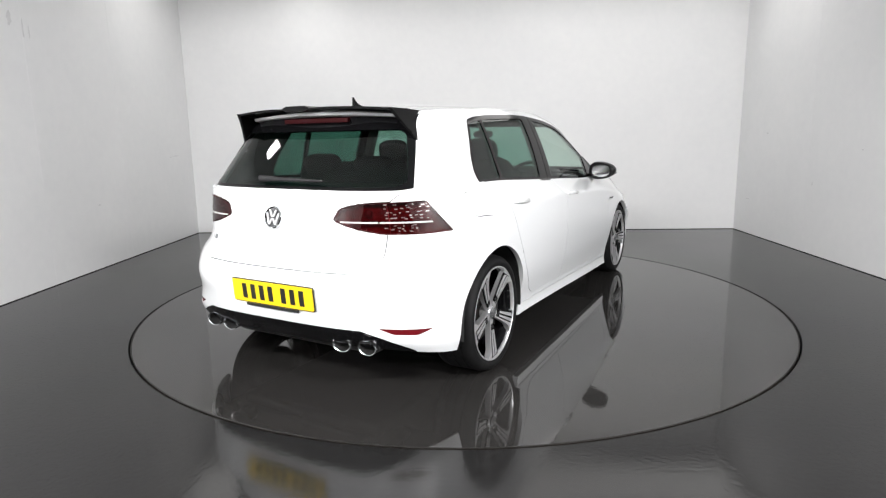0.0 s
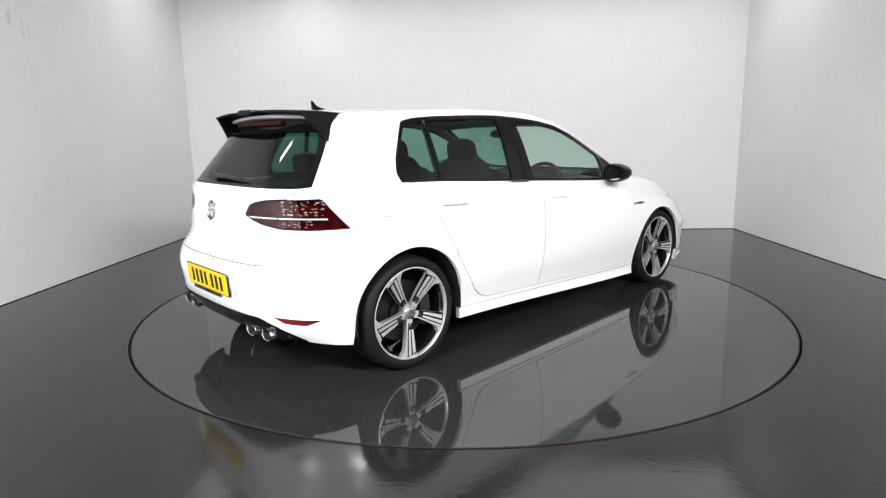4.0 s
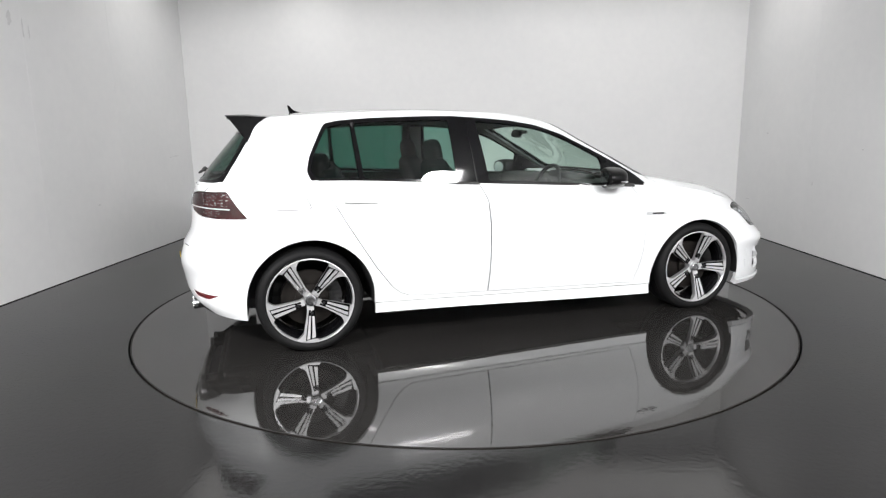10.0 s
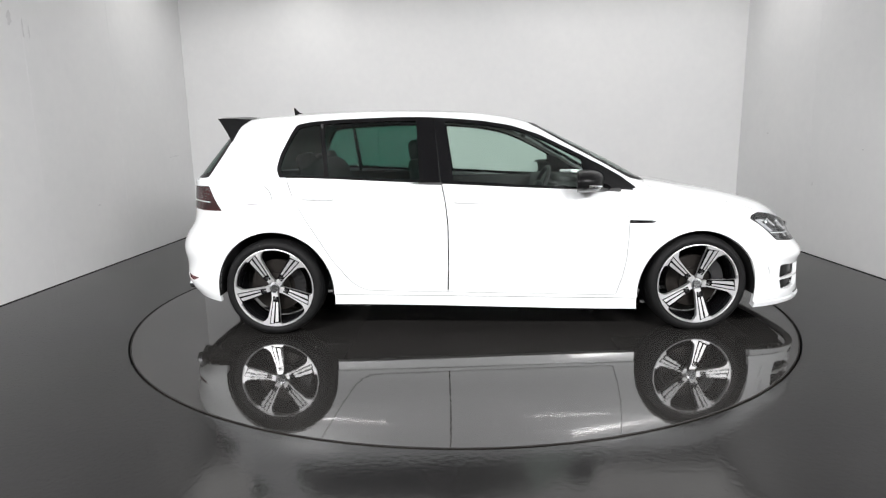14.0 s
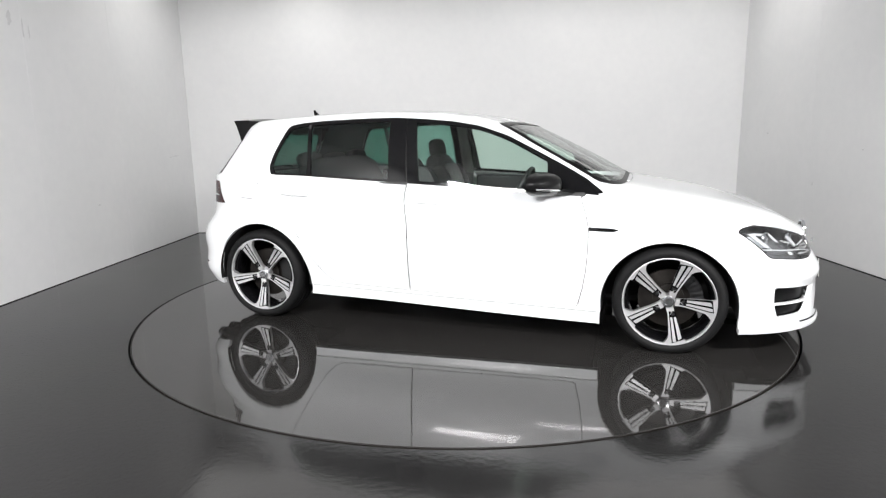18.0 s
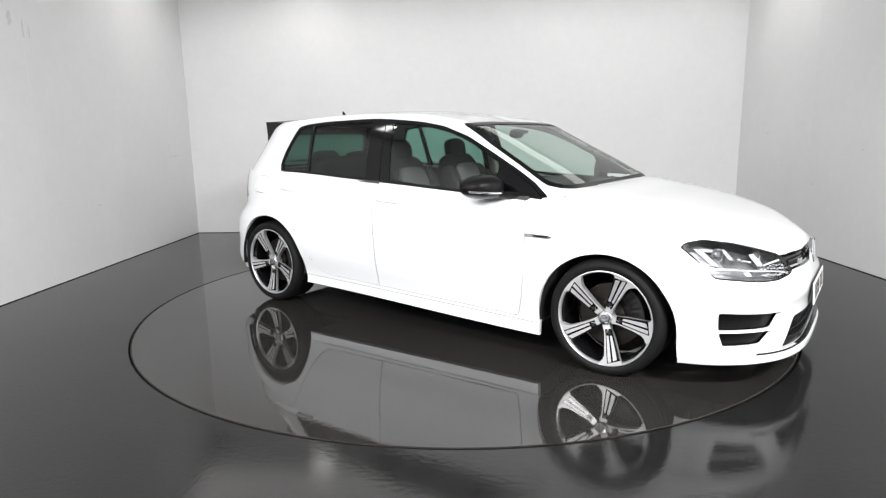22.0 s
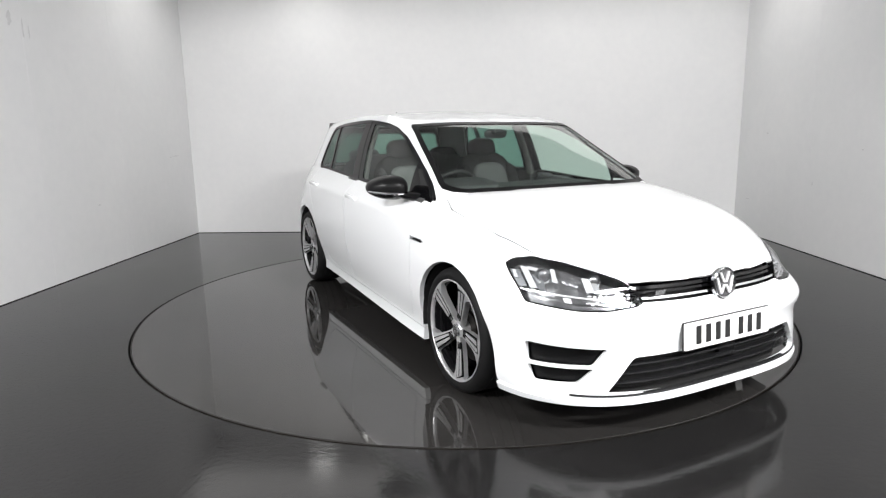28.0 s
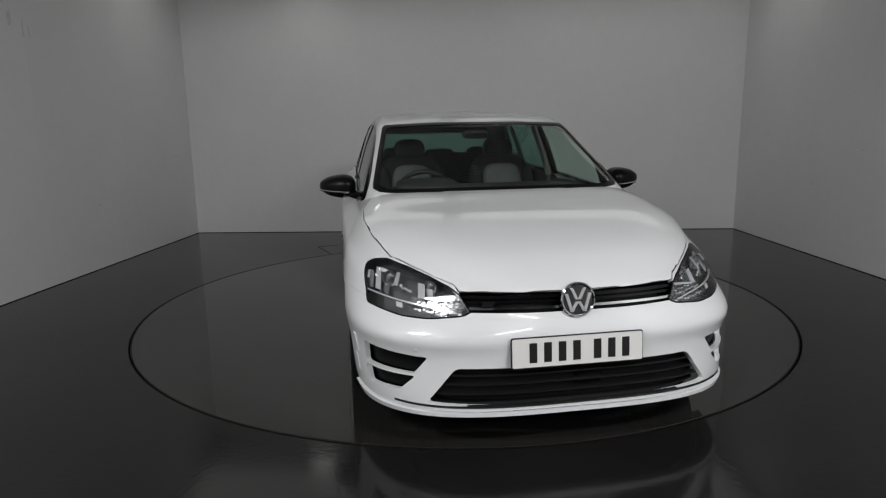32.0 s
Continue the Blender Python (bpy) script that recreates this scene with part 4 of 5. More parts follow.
def build_nose_details(car, probe):
    # upper grille: two black slats and a silver strip
    for z, h, mat, lift, name in ((0.618, 0.013, GLOSS_BLACK, -0.012, "slat"), (0.600, 0.010, GLOSS_BLACK, -0.014, "slat"), (0.577, 0.010, CHROME, -0.004, "silver_strip")):
        w = 0.442 - (0.634 - z) * 0.33
        bm = band(probe, [(3.0, -w + 2 * w * i / 40, z) for i in range(41)], (-1, 0, 0), h, lift, 0.02, bmesh.new())
        part("grille_" + name if name == "slat" else name, bm, mat, car)
    for z in (0.322, 0.287, 0.250):
        w = 0.575 - (z - 0.213) * 0.72
        bm = band(probe, [(3.0, -w + 2 * w * i / 40, z) for i in range(41)], (-1, 0, 0), 0.007, -0.014, 0.03, bmesh.new())
        part("mouth_slat", bm, SLAT_GREY, car)
    # dark tray and back wall of the mouth
    bm = bmesh.new()
    slab(bm, [(1.78, -0.62), (2.00, -0.575), (2.085, -0.42), (2.120, -0.2), (2.125, 0.0), (2.120, 0.2), (2.085, 0.42), (2.00, 0.575), (1.78, 0.62)], 0.012, pose(0, 0, 0.188))
    box(bm, 1.92, 1.95, -0.60, 0.60, 0.195, 0.43)
    part("mouth_tray", bm, DARK_GAP, car, "black tray behind the lower grille")
    bm = bmesh.new()
    box(bm, 2.10, 2.125, 0.005, 0.105, 0.262, 0.345, 0.006)
    part("radar_sensor", bm, GLOSS_BLACK, car, "square black sensor cover")
    bm = band(probe, [(3.0, -0.70 + 1.40 * i / 60, 0.204) for i in range(61)], (-1, 0, 0), 0.008, 0.004, 0.02, bmesh.new())
    part("splitter_edge", bm, EMBLEM_FIELD, car, "dark silver splitter strip")
    for s in (-1, 1):
        at, n = touch(probe, (2.3, 0.705 * s, 0.42), (-0.7, -0.25 * s, 0))
        if at is not None:
            bm = bmesh.new()
            lathe(bm, [(0.0, 0.0015), (0.008, 0.0012), (0.009, 0.0)], 20, "z", m=Matrix.Translation(at) @ n.to_track_quat("Z", "Y").to_matrix().to_4x4())
            part("parking_sensor", bm, WHITE_PAINT, car)
    emblem(car, pose(2.124, 0, 0.602, 0, 0, 0) @ Matrix.Rotation(radians(90), 4, "Y") @ Matrix.Rotation(radians(90), 4, "Z") @ pose(0, 0, 0, -6), 0.069)
    number_plate(car, pose(2.166, -0.009, 0.417, 0, 0, 90) @ pose(0, 0, 0, 90, 0, 0) @ pose(0, 0, 0, -4), PLATE_WHITE, "white front number plate")
    bm = bmesh.new()
    m = pose(2.098, -0.345, 0.600, 0, 0, 80) @ pose(0, 0, 0, 90)
    slab(bm, [(-0.026, -0.011), (0.020, -0.011), (0.027, 0.011), (-0.019, 0.011)], 0.008, m)
    part("grille_badge", bm, CHROME, car, "small plain silver badge")
    # upright ridges at the bumper's corners
    for s in (-1, 1):
        way = Vector((-0.45, -0.893 * s, 0))
        for z0, z1, lean in ((0.412, 0.335, 0.012), (0.322, 0.252, 0.006)):
            bm = tile(bmesh.new(), probe, way, mirrored([(1.742, -0.85, z0), (1.765, -0.845, z0 - 0.004), (1.775 + lean, -0.84, z1), (1.766 + lean, -0.842, z1)], s), -0.004, 0.006)
            bmesh.ops.bevel(bm, geom=bm.edges[:], offset=0.0018, segments=2, affect="EDGES")
            part("bumper_ridge", bm, WHITE_PAINT, car)
    # wipers at the screen's foot
    for y0, y1, x in ((-0.58, 0.02, 1.03), (0.60, 0.08, 1.03)):
        bm = bmesh.new()
        tube(bm, [(x - 0.015 * abs(i / 8 - 0.5), y0 + (y1 - y0) * i / 8, 0.915 + 0.012 * math.sin(math.pi * i / 8)) for i in range(9)], 0.006, 8)
        part("wiper", bm, SATIN_BLACK, car)
    bm = bmesh.new()
    rows = [[Vector((1.10 - 0.10 * (abs(y) / 0.70) ** 2.2 + dx, y, z)) for dx, z in ((0.02, 0.895), (-0.02, 0.900), (-0.10, 0.900))] for y in [-0.58 + 1.16 * i / 24 for i in range(25)]]
    grid = [[bm.verts.new(p) for p in row] for row in rows]
    for a, b in zip(grid, grid[1:]):
        for i in range(2):
            bm.faces.new((a[i], a[i + 1], b[i + 1], b[i]))
    part("cowl", bm, SATIN_BLACK, car, "black plastic scuttle panel")


def build_side_details(car, probe, upper):
    for s in (-1, 1):
        # door handles in the waist crease
        for x0, z0 in ((-0.09, 0.826), (-1.01, 0.862)):
            bm = bmesh.new()
            box(bm, x0 - 0.098, x0 + 0.098, s * 0.872, s * 0.905, z0 - 0.004, z0 + 0.020, 0.009)
            for w in bm.verts:
                w.co.y -= s * 0.10 * ((w.co.x - x0) / 0.1) ** 4 * 0.2
                w.co.z += -0.055 * (w.co.x - x0)
            part("door_handle", bm, WHITE_PAINT, car)
        # wing badge
        at, n = touch(probe, (0.955, 2 * s, 0.701), (0, -s, 0))
        bm = bmesh.new()
        y = at.y + s * 0.001
        m = pose(0.955, y, 0.701, 90, 0, 0) if s < 0 else pose(0.955, y, 0.701, 90, 0, 180)
        slab(bm, [(-0.078, -0.011), (0.055, -0.013), (0.085, -0.004), (0.055, 0.006), (-0.078, 0.010)], 0.004, m)
        part("wing_badge", bm, CHROME, car, "slim chrome wing badge")
        bm = bmesh.new()
        slab(bm, [(-0.03, -0.005), (0.055, -0.007), (0.055, 0.002), (-0.03, 0.004)], 0.002, m @ pose(0, 0, 0.004))
        part("badge_inlay", bm, GLOSS_BLACK, car)
        build_mirror(car, s)
    # roof aerial
    bm = bmesh.new()
    fin = [(-1.244, 1.392), (-1.252, 1.400), (-1.280, 1.404), (-1.304, 1.413), (-1.320, 1.428), (-1.333, 1.446), (-1.346, 1.447), (-1.341, 1.422), (-1.335, 1.392)]
    slab(bm, soften(fin, 0.006, 2), 0.024, Matrix(((1, 0, 0, 0), (0, 0, -1, 0.012), (0, 1, 0, 0), (0, 0, 0, 1))))
    for w in bm.verts:
        w.co.y *= max(0.15, 1 - (w.co.z - 1.392) / 0.052)
    bmesh.ops.recalc_face_normals(bm, faces=bm.faces)
    part("roof_aerial", bm, GLOSS_BLACK, car, "black shark-fin aerial")


def build_mirror(car, s):
    mirror = new("door_mirror")
    mirror.parent = car
    bm = bmesh.new()
    bmesh.ops.create_uvsphere(bm, u_segments=36, v_segments=24, radius=1.0)
    for w in bm.verts:
        x, y, z = w.co / (abs(w.co.x) ** 2.6 + abs(w.co.y) ** 2.6 + abs(w.co.z) ** 2.6) ** (1 / 2.6)
        # y: 0 at the door, 1 at the tip
        t = (y + 1) / 2
        fx = 0.130 * x * (1 - 0.30 * t) if x > 0 else 0.045 * max(-1.0, 1.8 * x)
        fz = (0.072 if z > 0 else 0.076) * z * (1 - 0.40 * t ** 2)
        w.co = Vector((0.615 + fx - 0.040 * t, s * (0.79 + 0.214 * t), 0.945 + fz + 0.002 * t))
    cap = bm
    lowpart = take(cap, [f for f in cap.faces if f.calc_center_median().z < 0.910])
    part("cap", cap, CARBON, mirror, "dark carbon mirror cap")
    part("housing", lowpart, GLOSS_BLACK, mirror)
    bm = bmesh.new()
    line = []
    for i in range(25):
        y = -0.93 + 1.88 * i / 24
        t = (y + 1) / 2
        x = max(0.0, 1 - abs(y) ** 2.6 - 0.42 ** 2.6) ** (1 / 2.6)
        line.append((0.615 + 0.130 * x * (1 - 0.30 * t) - 0.040 * t + 0.001, s * (0.79 + 0.214 * t), 0.945 - 0.032 * (1 - 0.40 * t ** 2) + 0.002 * t))
    tube(bm, line, 0.0060, 8)
    part("signal_strip", bm, CHROME, mirror, "chrome indicator strip")
    bm = bmesh.new()
    lathe(bm, [(0.0, 0.0), (1.0, 0.0)], 32, "x", m=Matrix.Translation((0.545, s * 0.896, 0.945)) @ Matrix.Diagonal((1, 0.076, 0.047, 1)))
    for w in bm.verts:
        w.co.x -= 0.187 * (abs(w.co.y) - 0.896)
    part("glass", bm, CHROME, mirror, "mirror glass")
    bm = bmesh.new()
    tube(bm, [(0.745, s * 0.745, 0.890), (0.70, s * 0.80, 0.900), (0.66, s * 0.86, 0.915)], [0.052, 0.040, 0.034], 12, 0.6)
    part("stalk", bm, GLOSS_BLACK, mirror)
    bm = bmesh.new()
    slab(bm, soften([(0.63, 0.888), (0.93, 0.876), (0.84, 0.955), (0.66, 1.055)], 0.02, 3), 0.012, Matrix(((1, 0, 0, 0), (0, 0, s, s * 0.752), (0, 1, 0, 0), (0, 0, 0, 1))))
    for w in bm.verts:
        w.co.y += -s * (w.co.z - 0.89) * 0.36 + s * 0.008
    bmesh.ops.recalc_face_normals(bm, faces=bm.faces)
    part("sail_panel", bm, GLOSS_BLACK, mirror)


def build_tail_details(car, probe, upper):
    # roof spoiler: a blade over the tail window with two side fins
    wing = new("roof_spoiler")
    wing.parent = car
    bm = bmesh.new()
    rows = []
    for i in range(33):
        y = -0.522 + 1.044 * i / 32
        k = abs(y) / 0.522
        back = -1.738 + 0.030 * k ** 3
        tip = 1.378 - 0.020 * k ** 3
        off = abs(y - 0.055)
        notch = 0.009 if off < 0.085 else -0.006 * max(0.0, 1 - (off - 0.085) / 0.09)
        rows.append([Vector((-1.46 - 0.06 * (1 - k * k), y, 1.352 + 0.022 * (1 - k * k))), Vector((-1.60, y, 1.381 - 0.022 * k ** 3)), Vector((back, y, tip + notch)), Vector((back + 0.002, y, tip - 0.009 - notch)), Vector((back + 0.05, y, tip - 0.011 - notch)), Vector((-1.60, y, 1.362 - 0.024 * k ** 3)), Vector((-1.50, y, 1.335))])
    for row in rows:
        for q in row:
            q.y *= 1 - 0.025 * max(0.0, min(1.0, (-1.50 - q.x) / 0.22))
    grid = [[bm.verts.new(p) for p in row] for row in rows]
    for a, b in zip(grid, grid[1:]):
        for j in range(6):
            bm.faces.new((a[j], b[j], b[j + 1], a[j + 1]))
    bm.faces.new(grid[0])
    bm.faces.new(grid[-1][::-1])
    part("blade", bm, CARBON, wing, "dark satin spoiler blade", 30)
    for s in (-1, 1):
        bm = bmesh.new()
        out = [(-1.485, 1.350), (-1.60, 1.360), (-1.716, 1.362), (-1.688, 1.326), (-1.642, 1.262), (-1.606, 1.204), (-1.585, 1.212), (-1.545, 1.262)]
        slab(bm, out, 0.022, Matrix(((1, 0, 0, 0), (0, 0, s, s * 0.497), (0, 1, 0, 0), (0, 0, 0, 1))))
        for w in bm.verts:
            if (w.co.y - s * 0.497) * s < 0.01:
                w.co.y += s * 0.012 * (1.37 - w.co.z) / 0.17
            w.co.y += s * (0.070 * max(0.0, 1.355 - w.co.z) / 0.155 - 0.012 * max(0.0, (-1.58 - w.co.x)) / 0.14)
        bmesh.ops.recalc_face_normals(bm, faces=bm.faces)
        part("side_fin", bm, CARBON, wing, angle=30)
    bm = bmesh.new()
    grid = []
    for i in range(25):
        y = -0.47 + 0.94 * i / 24
        k = abs(y) / 0.47
        x = -1.680 + 0.05 * k ** 2
        grid.append([bm.verts.new((x + 0.10, y, 1.360 - 0.016 * k * k)), bm.verts.new((x, y, 1.354 - 0.018 * k * k)), bm.verts.new((x + 0.008, y, 1.340 - 0.018 * k * k)), bm.verts.new((x + 0.10, y, 1.322 - 0.012 * k))])
    for a, b in zip(grid, grid[1:]):
        for j in range(3):
            bm.faces.new((a[j], b[j], b[j + 1], a[j + 1]))
    part("spoiler_base", bm, WHITE_PAINT, wing, "white body-coloured spoiler base", 30)
    bm = bmesh.new()
    box(bm, -1.664, -1.640, -0.21, 0.21, 1.302, 1.324, 0.003)
    part("brake_light", bm, BRAKE_LENS, wing, "dark red high brake light")
    # tail wiper
    bm = bmesh.new()
    pts = []
    for i in range(11):
        y = 0.16 - 0.40 * i / 10
        at, n = touch(upper, (-3.0, y, 1.020 - 0.006 * i / 10), (1, 0, 0))
        pts.append(at + n * 0.022)
    tube(bm, pts, [0.017, 0.016, 0.013, 0.011, 0.010, 0.009, 0.008, 0.008, 0.007, 0.006, 0.005], 10)
    part("tail_wiper", bm, SATIN_BLACK, car)
    m = Matrix.Rotation(radians(-90), 4, "Z") @ Matrix.Rotation(radians(90), 4, "X")
    emblem(car, Matrix.Translation((-1.982, 0.015, 0.853)) @ m @ pose(0, 0, 0, -12), 0.055)
    number_plate(car, Matrix.Translation((-2.055, -0.012, 0.490)) @ m @ pose(0, 0, 0, 5), PLATE_YELLOW, "yellow rear number plate")
    bm = bmesh.new()
    slab(bm, [(-0.17, -0.072), (0.17, -0.072), (0.17, -0.058), (-0.17, -0.058)], 0.008, Matrix.Translation((-2.055, -0.012, 0.490)) @ m)
    part("plate_carrier", bm, PLATE_BLACK, car)
    bm = bmesh.new()
    at, n = touch(probe, (-3.0, 0.50, 0.720), (1, 0, 0))
    slab(bm, [(-0.022, -0.012), (0.016, -0.012), (0.022, 0.012), (-0.016, 0.012)], 0.004, Matrix.Translation(at - n * 0.001) @ n.to_track_quat("Z", "Y").to_matrix().to_4x4())
    part("tail_badge", bm, SILVER, car, "small plain silver badge")
    # twin oval exhausts
    for s in (-1, 1):
        for y in (0.372, 0.510):
            at = Matrix.Translation((-1.994 + 0.014 * (y > 0.4), s * y, 0.272)) @ Matrix.Diagonal((1, 1.0, 0.70, 1))
            bm = bmesh.new()
            lathe(bm, [(0.049, 0.030), (0.0515, 0.006), (0.0500, 0.0), (0.0465, 0.002), (0.0450, 0.008)], 40, "x", m=at)
            part("exhaust_tip", bm, SILVER, car, "oval chrome exhaust tip")
            bm = bmesh.new()
            lathe(bm, [(0.045, 0.28), (0.0475, 0.03), (0.0470, 0.012), (0.0445, 0.010), (0.042, 0.10), (0.0, 0.11)], 40, "x", m=at)
            part("exhaust_pipe", bm, DARK_GAP, car)


def build_under(car):
    bm = bmesh.new()
    box(bm, -1.86, 1.90, -0.47, 0.47, 0.185, 0.42, 0.04)
    box(bm, -0.90, 0.90, -0.80, 0.80, 0.17, 0.30, 0.02)
    part("floor_pan", bm, SATIN_BLACK, car, "black underbody")
    bm = bmesh.new()
    box(bm, 0.98, 1.95, -0.50, 0.50, 0.42, 0.68, 0.03)
    part("engine_bay", bm, DARK_GAP, car)
    bm = bmesh.new()
    box(bm, -1.90, -1.75, -0.55, 0.55, 0.24, 0.52, 0.02)
    part("rear_crossmember", bm, SATIN_BLACK, car)
    for cx, cz in ((1.312, 0.276), (-1.308, 0.303)):
        for s in (-1, 1):
            bm = bmesh.new()
            n = 28
            for y0, y1 in ((0.48, 0.850),):
                rows = []
                for i in range(n + 1):
                    a = math.pi * (-0.04 + 1.08 * i / n)
                    rows.append((bm.verts.new((cx + 0.3585 * math.cos(a), s * y1, cz + 0.3585 * math.sin(a))), bm.verts.new((cx + 0.3585 * math.cos(a), s * y0, cz + 0.3585 * math.sin(a)))))
                for a, b in zip(rows, rows[1:]):
                    bm.faces.new((a[0], b[0], b[1], a[1]))
                bm.faces.new([r[1] for r in rows])
            part("wheel_liner", bm, DARK_GAP, car)


# ---- wheels ----
def build_wheel(car):
    """A twin-bar five-spoke alloy wheel; its outer face looks along -y."""
    wheel = new("wheel")
    wheel.parent = car
    bm = bmesh.new()
    lathe(bm, [(0.236, -0.056), (0.246, -0.074), (0.252, -0.076), (0.262, -0.083), (0.275, -0.084), (0.290, -0.077), (0.301, -0.062), (0.3065, -0.040), (0.3065, -0.022), (0.3035, -0.020), (0.3035, -0.014), (0.3065, -0.012), (0.3065, 0.030), (0.3035, 0.032), (0.3035, 0.038), (0.3065, 0.040), (0.3065, 0.085), (0.3035, 0.087), (0.3035, 0.093), (0.3065, 0.095), (0.3065, 0.115), (0.300, 0.135), (0.280, 0.150), (0.24, 0.150)], 96)
    part("tyre", bm, RUBBER, wheel, "black low-profile tyre")
    bm = bmesh.new()
    lathe(bm, [(0.240, -0.062), (0.228, -0.050), (0.222, -0.02), (0.212, 0.03), (0.218, 0.10), (0.238, 0.145)], 96)
    part("rim_barrel", bm, GLOSS_BLACK, wheel, "gloss black rim barrel")
    bm = bmesh.new()
    lathe(bm, [(0.2475, -0.070), (0.2490, -0.078), (0.2450, -0.079), (0.2395, -0.074), (0.2375, -0.060), (0.2400, -0.052)], 96, closed=True)
    part("rim_lip", bm, ALLOY, wheel, "bright machined rim lip")
    bm = bmesh.new()
    lathe(bm, [(0.0, 0.02), (0.165, 0.02), (0.165, 0.045), (0.0, 0.045)], 64)
    lathe(bm, [(0.0, 0.0), (0.085, 0.0), (0.085, 0.02)], 48)
    part("brake_disc", bm, BRAKE, wheel, "worn steel brake disc")
    bm = bmesh.new()
    for a in range(-30, 31, 10):
        turned = pose(0, 0, 0, 0, a - 97, 0)
        for w in box(bm, 0.115, 0.185, -0.006, 0.06, -0.022, 0.022):
            w.co = turned @ w.co
    part("brake_caliper", bm, SATIN_BLACK, wheel, "dark brake caliper")
    # hub
    bm = bmesh.new()
    lathe(bm, [(0.0, -0.056), (0.031, -0.056), (0.034, -0.053), (0.036, -0.046), (0.037, -0.030), (0.036, 0.0), (0.0, 0.0)], 60)
    part("hub", bm, ALLOY, wheel)
    bm = bmesh.new()
    lathe(bm, [(0.0, -0.067), (0.024, -0.067), (0.0305, -0.065), (0.0315, -0.059)], 40)
    part("hub_cap", bm, SILVER, wheel, "plain chrome hub cap")
    bm = bmesh.new()
    lathe(bm, [(0.0, -0.0684), (0.019, -0.0684), (0.0200, -0.0672)], 40)
    part("cap_field", bm, LAMP_BOWL, wheel)
    bm = bmesh.new()
    m = Matrix(((1, 0, 0, 0), (0, 0, -1, -0.068), (0, 1, 0, 0), (0, 0, 0, 1)))
    for k in (-1, 1):
        slab(bm, [(k * 0.011 - 0.003, 0.013), (k * 0.005 - 0.003, -0.014), (k * 0.005 + 0.003, -0.014), (k * 0.011 + 0.003, 0.013)], 0.0016, m)
    part("cap_bars", bm, CHROME, wheel)

    def depth(r):
        # the spokes dish in towards the hub
        return -0.056 - 0.021 * max(0.0, min(1.0, (r - 0.06) / 0.16)) ** 1.3

    def plate(outline, lift, thick, m):
        bm = bmesh.new()
        n = len(outline)
        top = [bm.verts.new(m @ Vector((r, depth(r) - lift, t))) for r, t in outline]
        low = [bm.verts.new(m @ Vector((r, depth(r) - lift + thick, t))) for r, t in outline]
        bm.faces.new(top)
        bm.faces.new(low[::-1])
        for i in range(n):
            bm.faces.new((top[i], low[i], low[(i + 1) % n], top[(i + 1) % n]))
        bmesh.ops.recalc_face_normals(bm, faces=bm.faces)
        return bm

    def strip(r0, r1, a0, a1, b0, b1, n=8, cut_end=0.0):
        """A long bar from r0 to r1, between lines a and b across."""
        low = [(r0 + (r1 - r0) * i / n, a0 + (a1 - a0) * i / n) for i in range(n + 1)]
        high = [(r0 + (r1 - cut_end - r0) * i / n, b0 + (b1 - b0) * i / n) for i in range(n + 1)]
        return low + high[::-1]

    for k in range(5):
        m = Matrix.Rotation(-radians(72 * k), 4, "Y")
        web = [(0.036, -0.020), (0.07, -0.0150), (0.11, -0.0170), (0.16, -0.022), (0.196, -0.027), (0.212, -0.037), (0.224, -0.050), (0.232, -0.064), (0.240, -0.060), (0.242, -0.04), (0.2445, 0.0), (0.242, 0.04), (0.239, 0.058), (0.233, 0.066), (0.223, 0.054), (0.205, 0.0485), (0.16, 0.0425), (0.10, 0.031), (0.07, 0.023), (0.036, 0.020)]
        part("spoke", plate(web, 0.0, 0.030, m), ALLOY, wheel, angle=25)
        part("spoke_inset", plate(strip(0.058, 0.236, -0.0070, -0.0135, 0.026, 0.0545, 8, 0.018), 0.0012, 0.006, m), GLOSS_BLACK, wheel, angle=25)
        part("spoke_bar", plate(strip(0.092, 0.2295, -0.0030, -0.0075, 0.0075, 0.0105, 8, 0.004), 0.0034, 0.005, m), ALLOY, wheel, angle=25)
        part("spoke_bar", plate(strip(0.092, 0.2215, 0.0150, 0.0215, 0.0265, 0.0415, 8, 0.010), 0.0034, 0.005, m), ALLOY, wheel, angle=25)
        bm = bmesh.new()
        a = radians(72 * k)
        lathe(bm, [(0.0, -0.060), (0.006, -0.0605), (0.0062, -0.058), (0.0095, -0.058), (0.0105, -0.061), (0.0115, -0.055)], 12, m=m @ Matrix.Translation((0.076, 0.0, 0.0115)))
        part("wheel_bolt", bm, SATIN_BLACK, wheel)
    return wheel


def build_wheels(car):
    first = build_wheel(car)
    first.matrix_basis = pose(HUB_R[0], -HUB_Y, HUB_R[1]) @ pose(0, 0, 0, 0, 97, 0)
    copy_thing(first, pose(HUB_F[0], -HUB_Y - 0.002, HUB_F[1]) @ pose(0, 0, 0, 0, 80, 0))
    copy_thing(first, pose(HUB_R[0], HUB_Y, HUB_R[1]) @ pose(0, 0, 0, 0, 0, 180) @ pose(0, 0, 0, 0, 40, 0))
    copy_thing(first, pose(HUB_F[0], HUB_Y + 0.002, HUB_F[1]) @ pose(0, 0, 0, 0, 0, 180) @ pose(0, 0, 0, 0, 20, 0))


# ---- inside the car ----
def cushion(bm, m, sx, sy, sz, power=3.5):
    """A padded block: a box with well rounded sides."""
    r = bmesh.ops.create_uvsphere(bm, u_segments=24, v_segments=16, radius=1.0)
    for w in r["verts"]:
        x, y, z = w.co
        k = (abs(x) ** power + abs(y) ** power + abs(z) ** power) ** (1 / power)
        w.co = m @ Vector((x / k * sx, y / k * sy, z / k * sz))


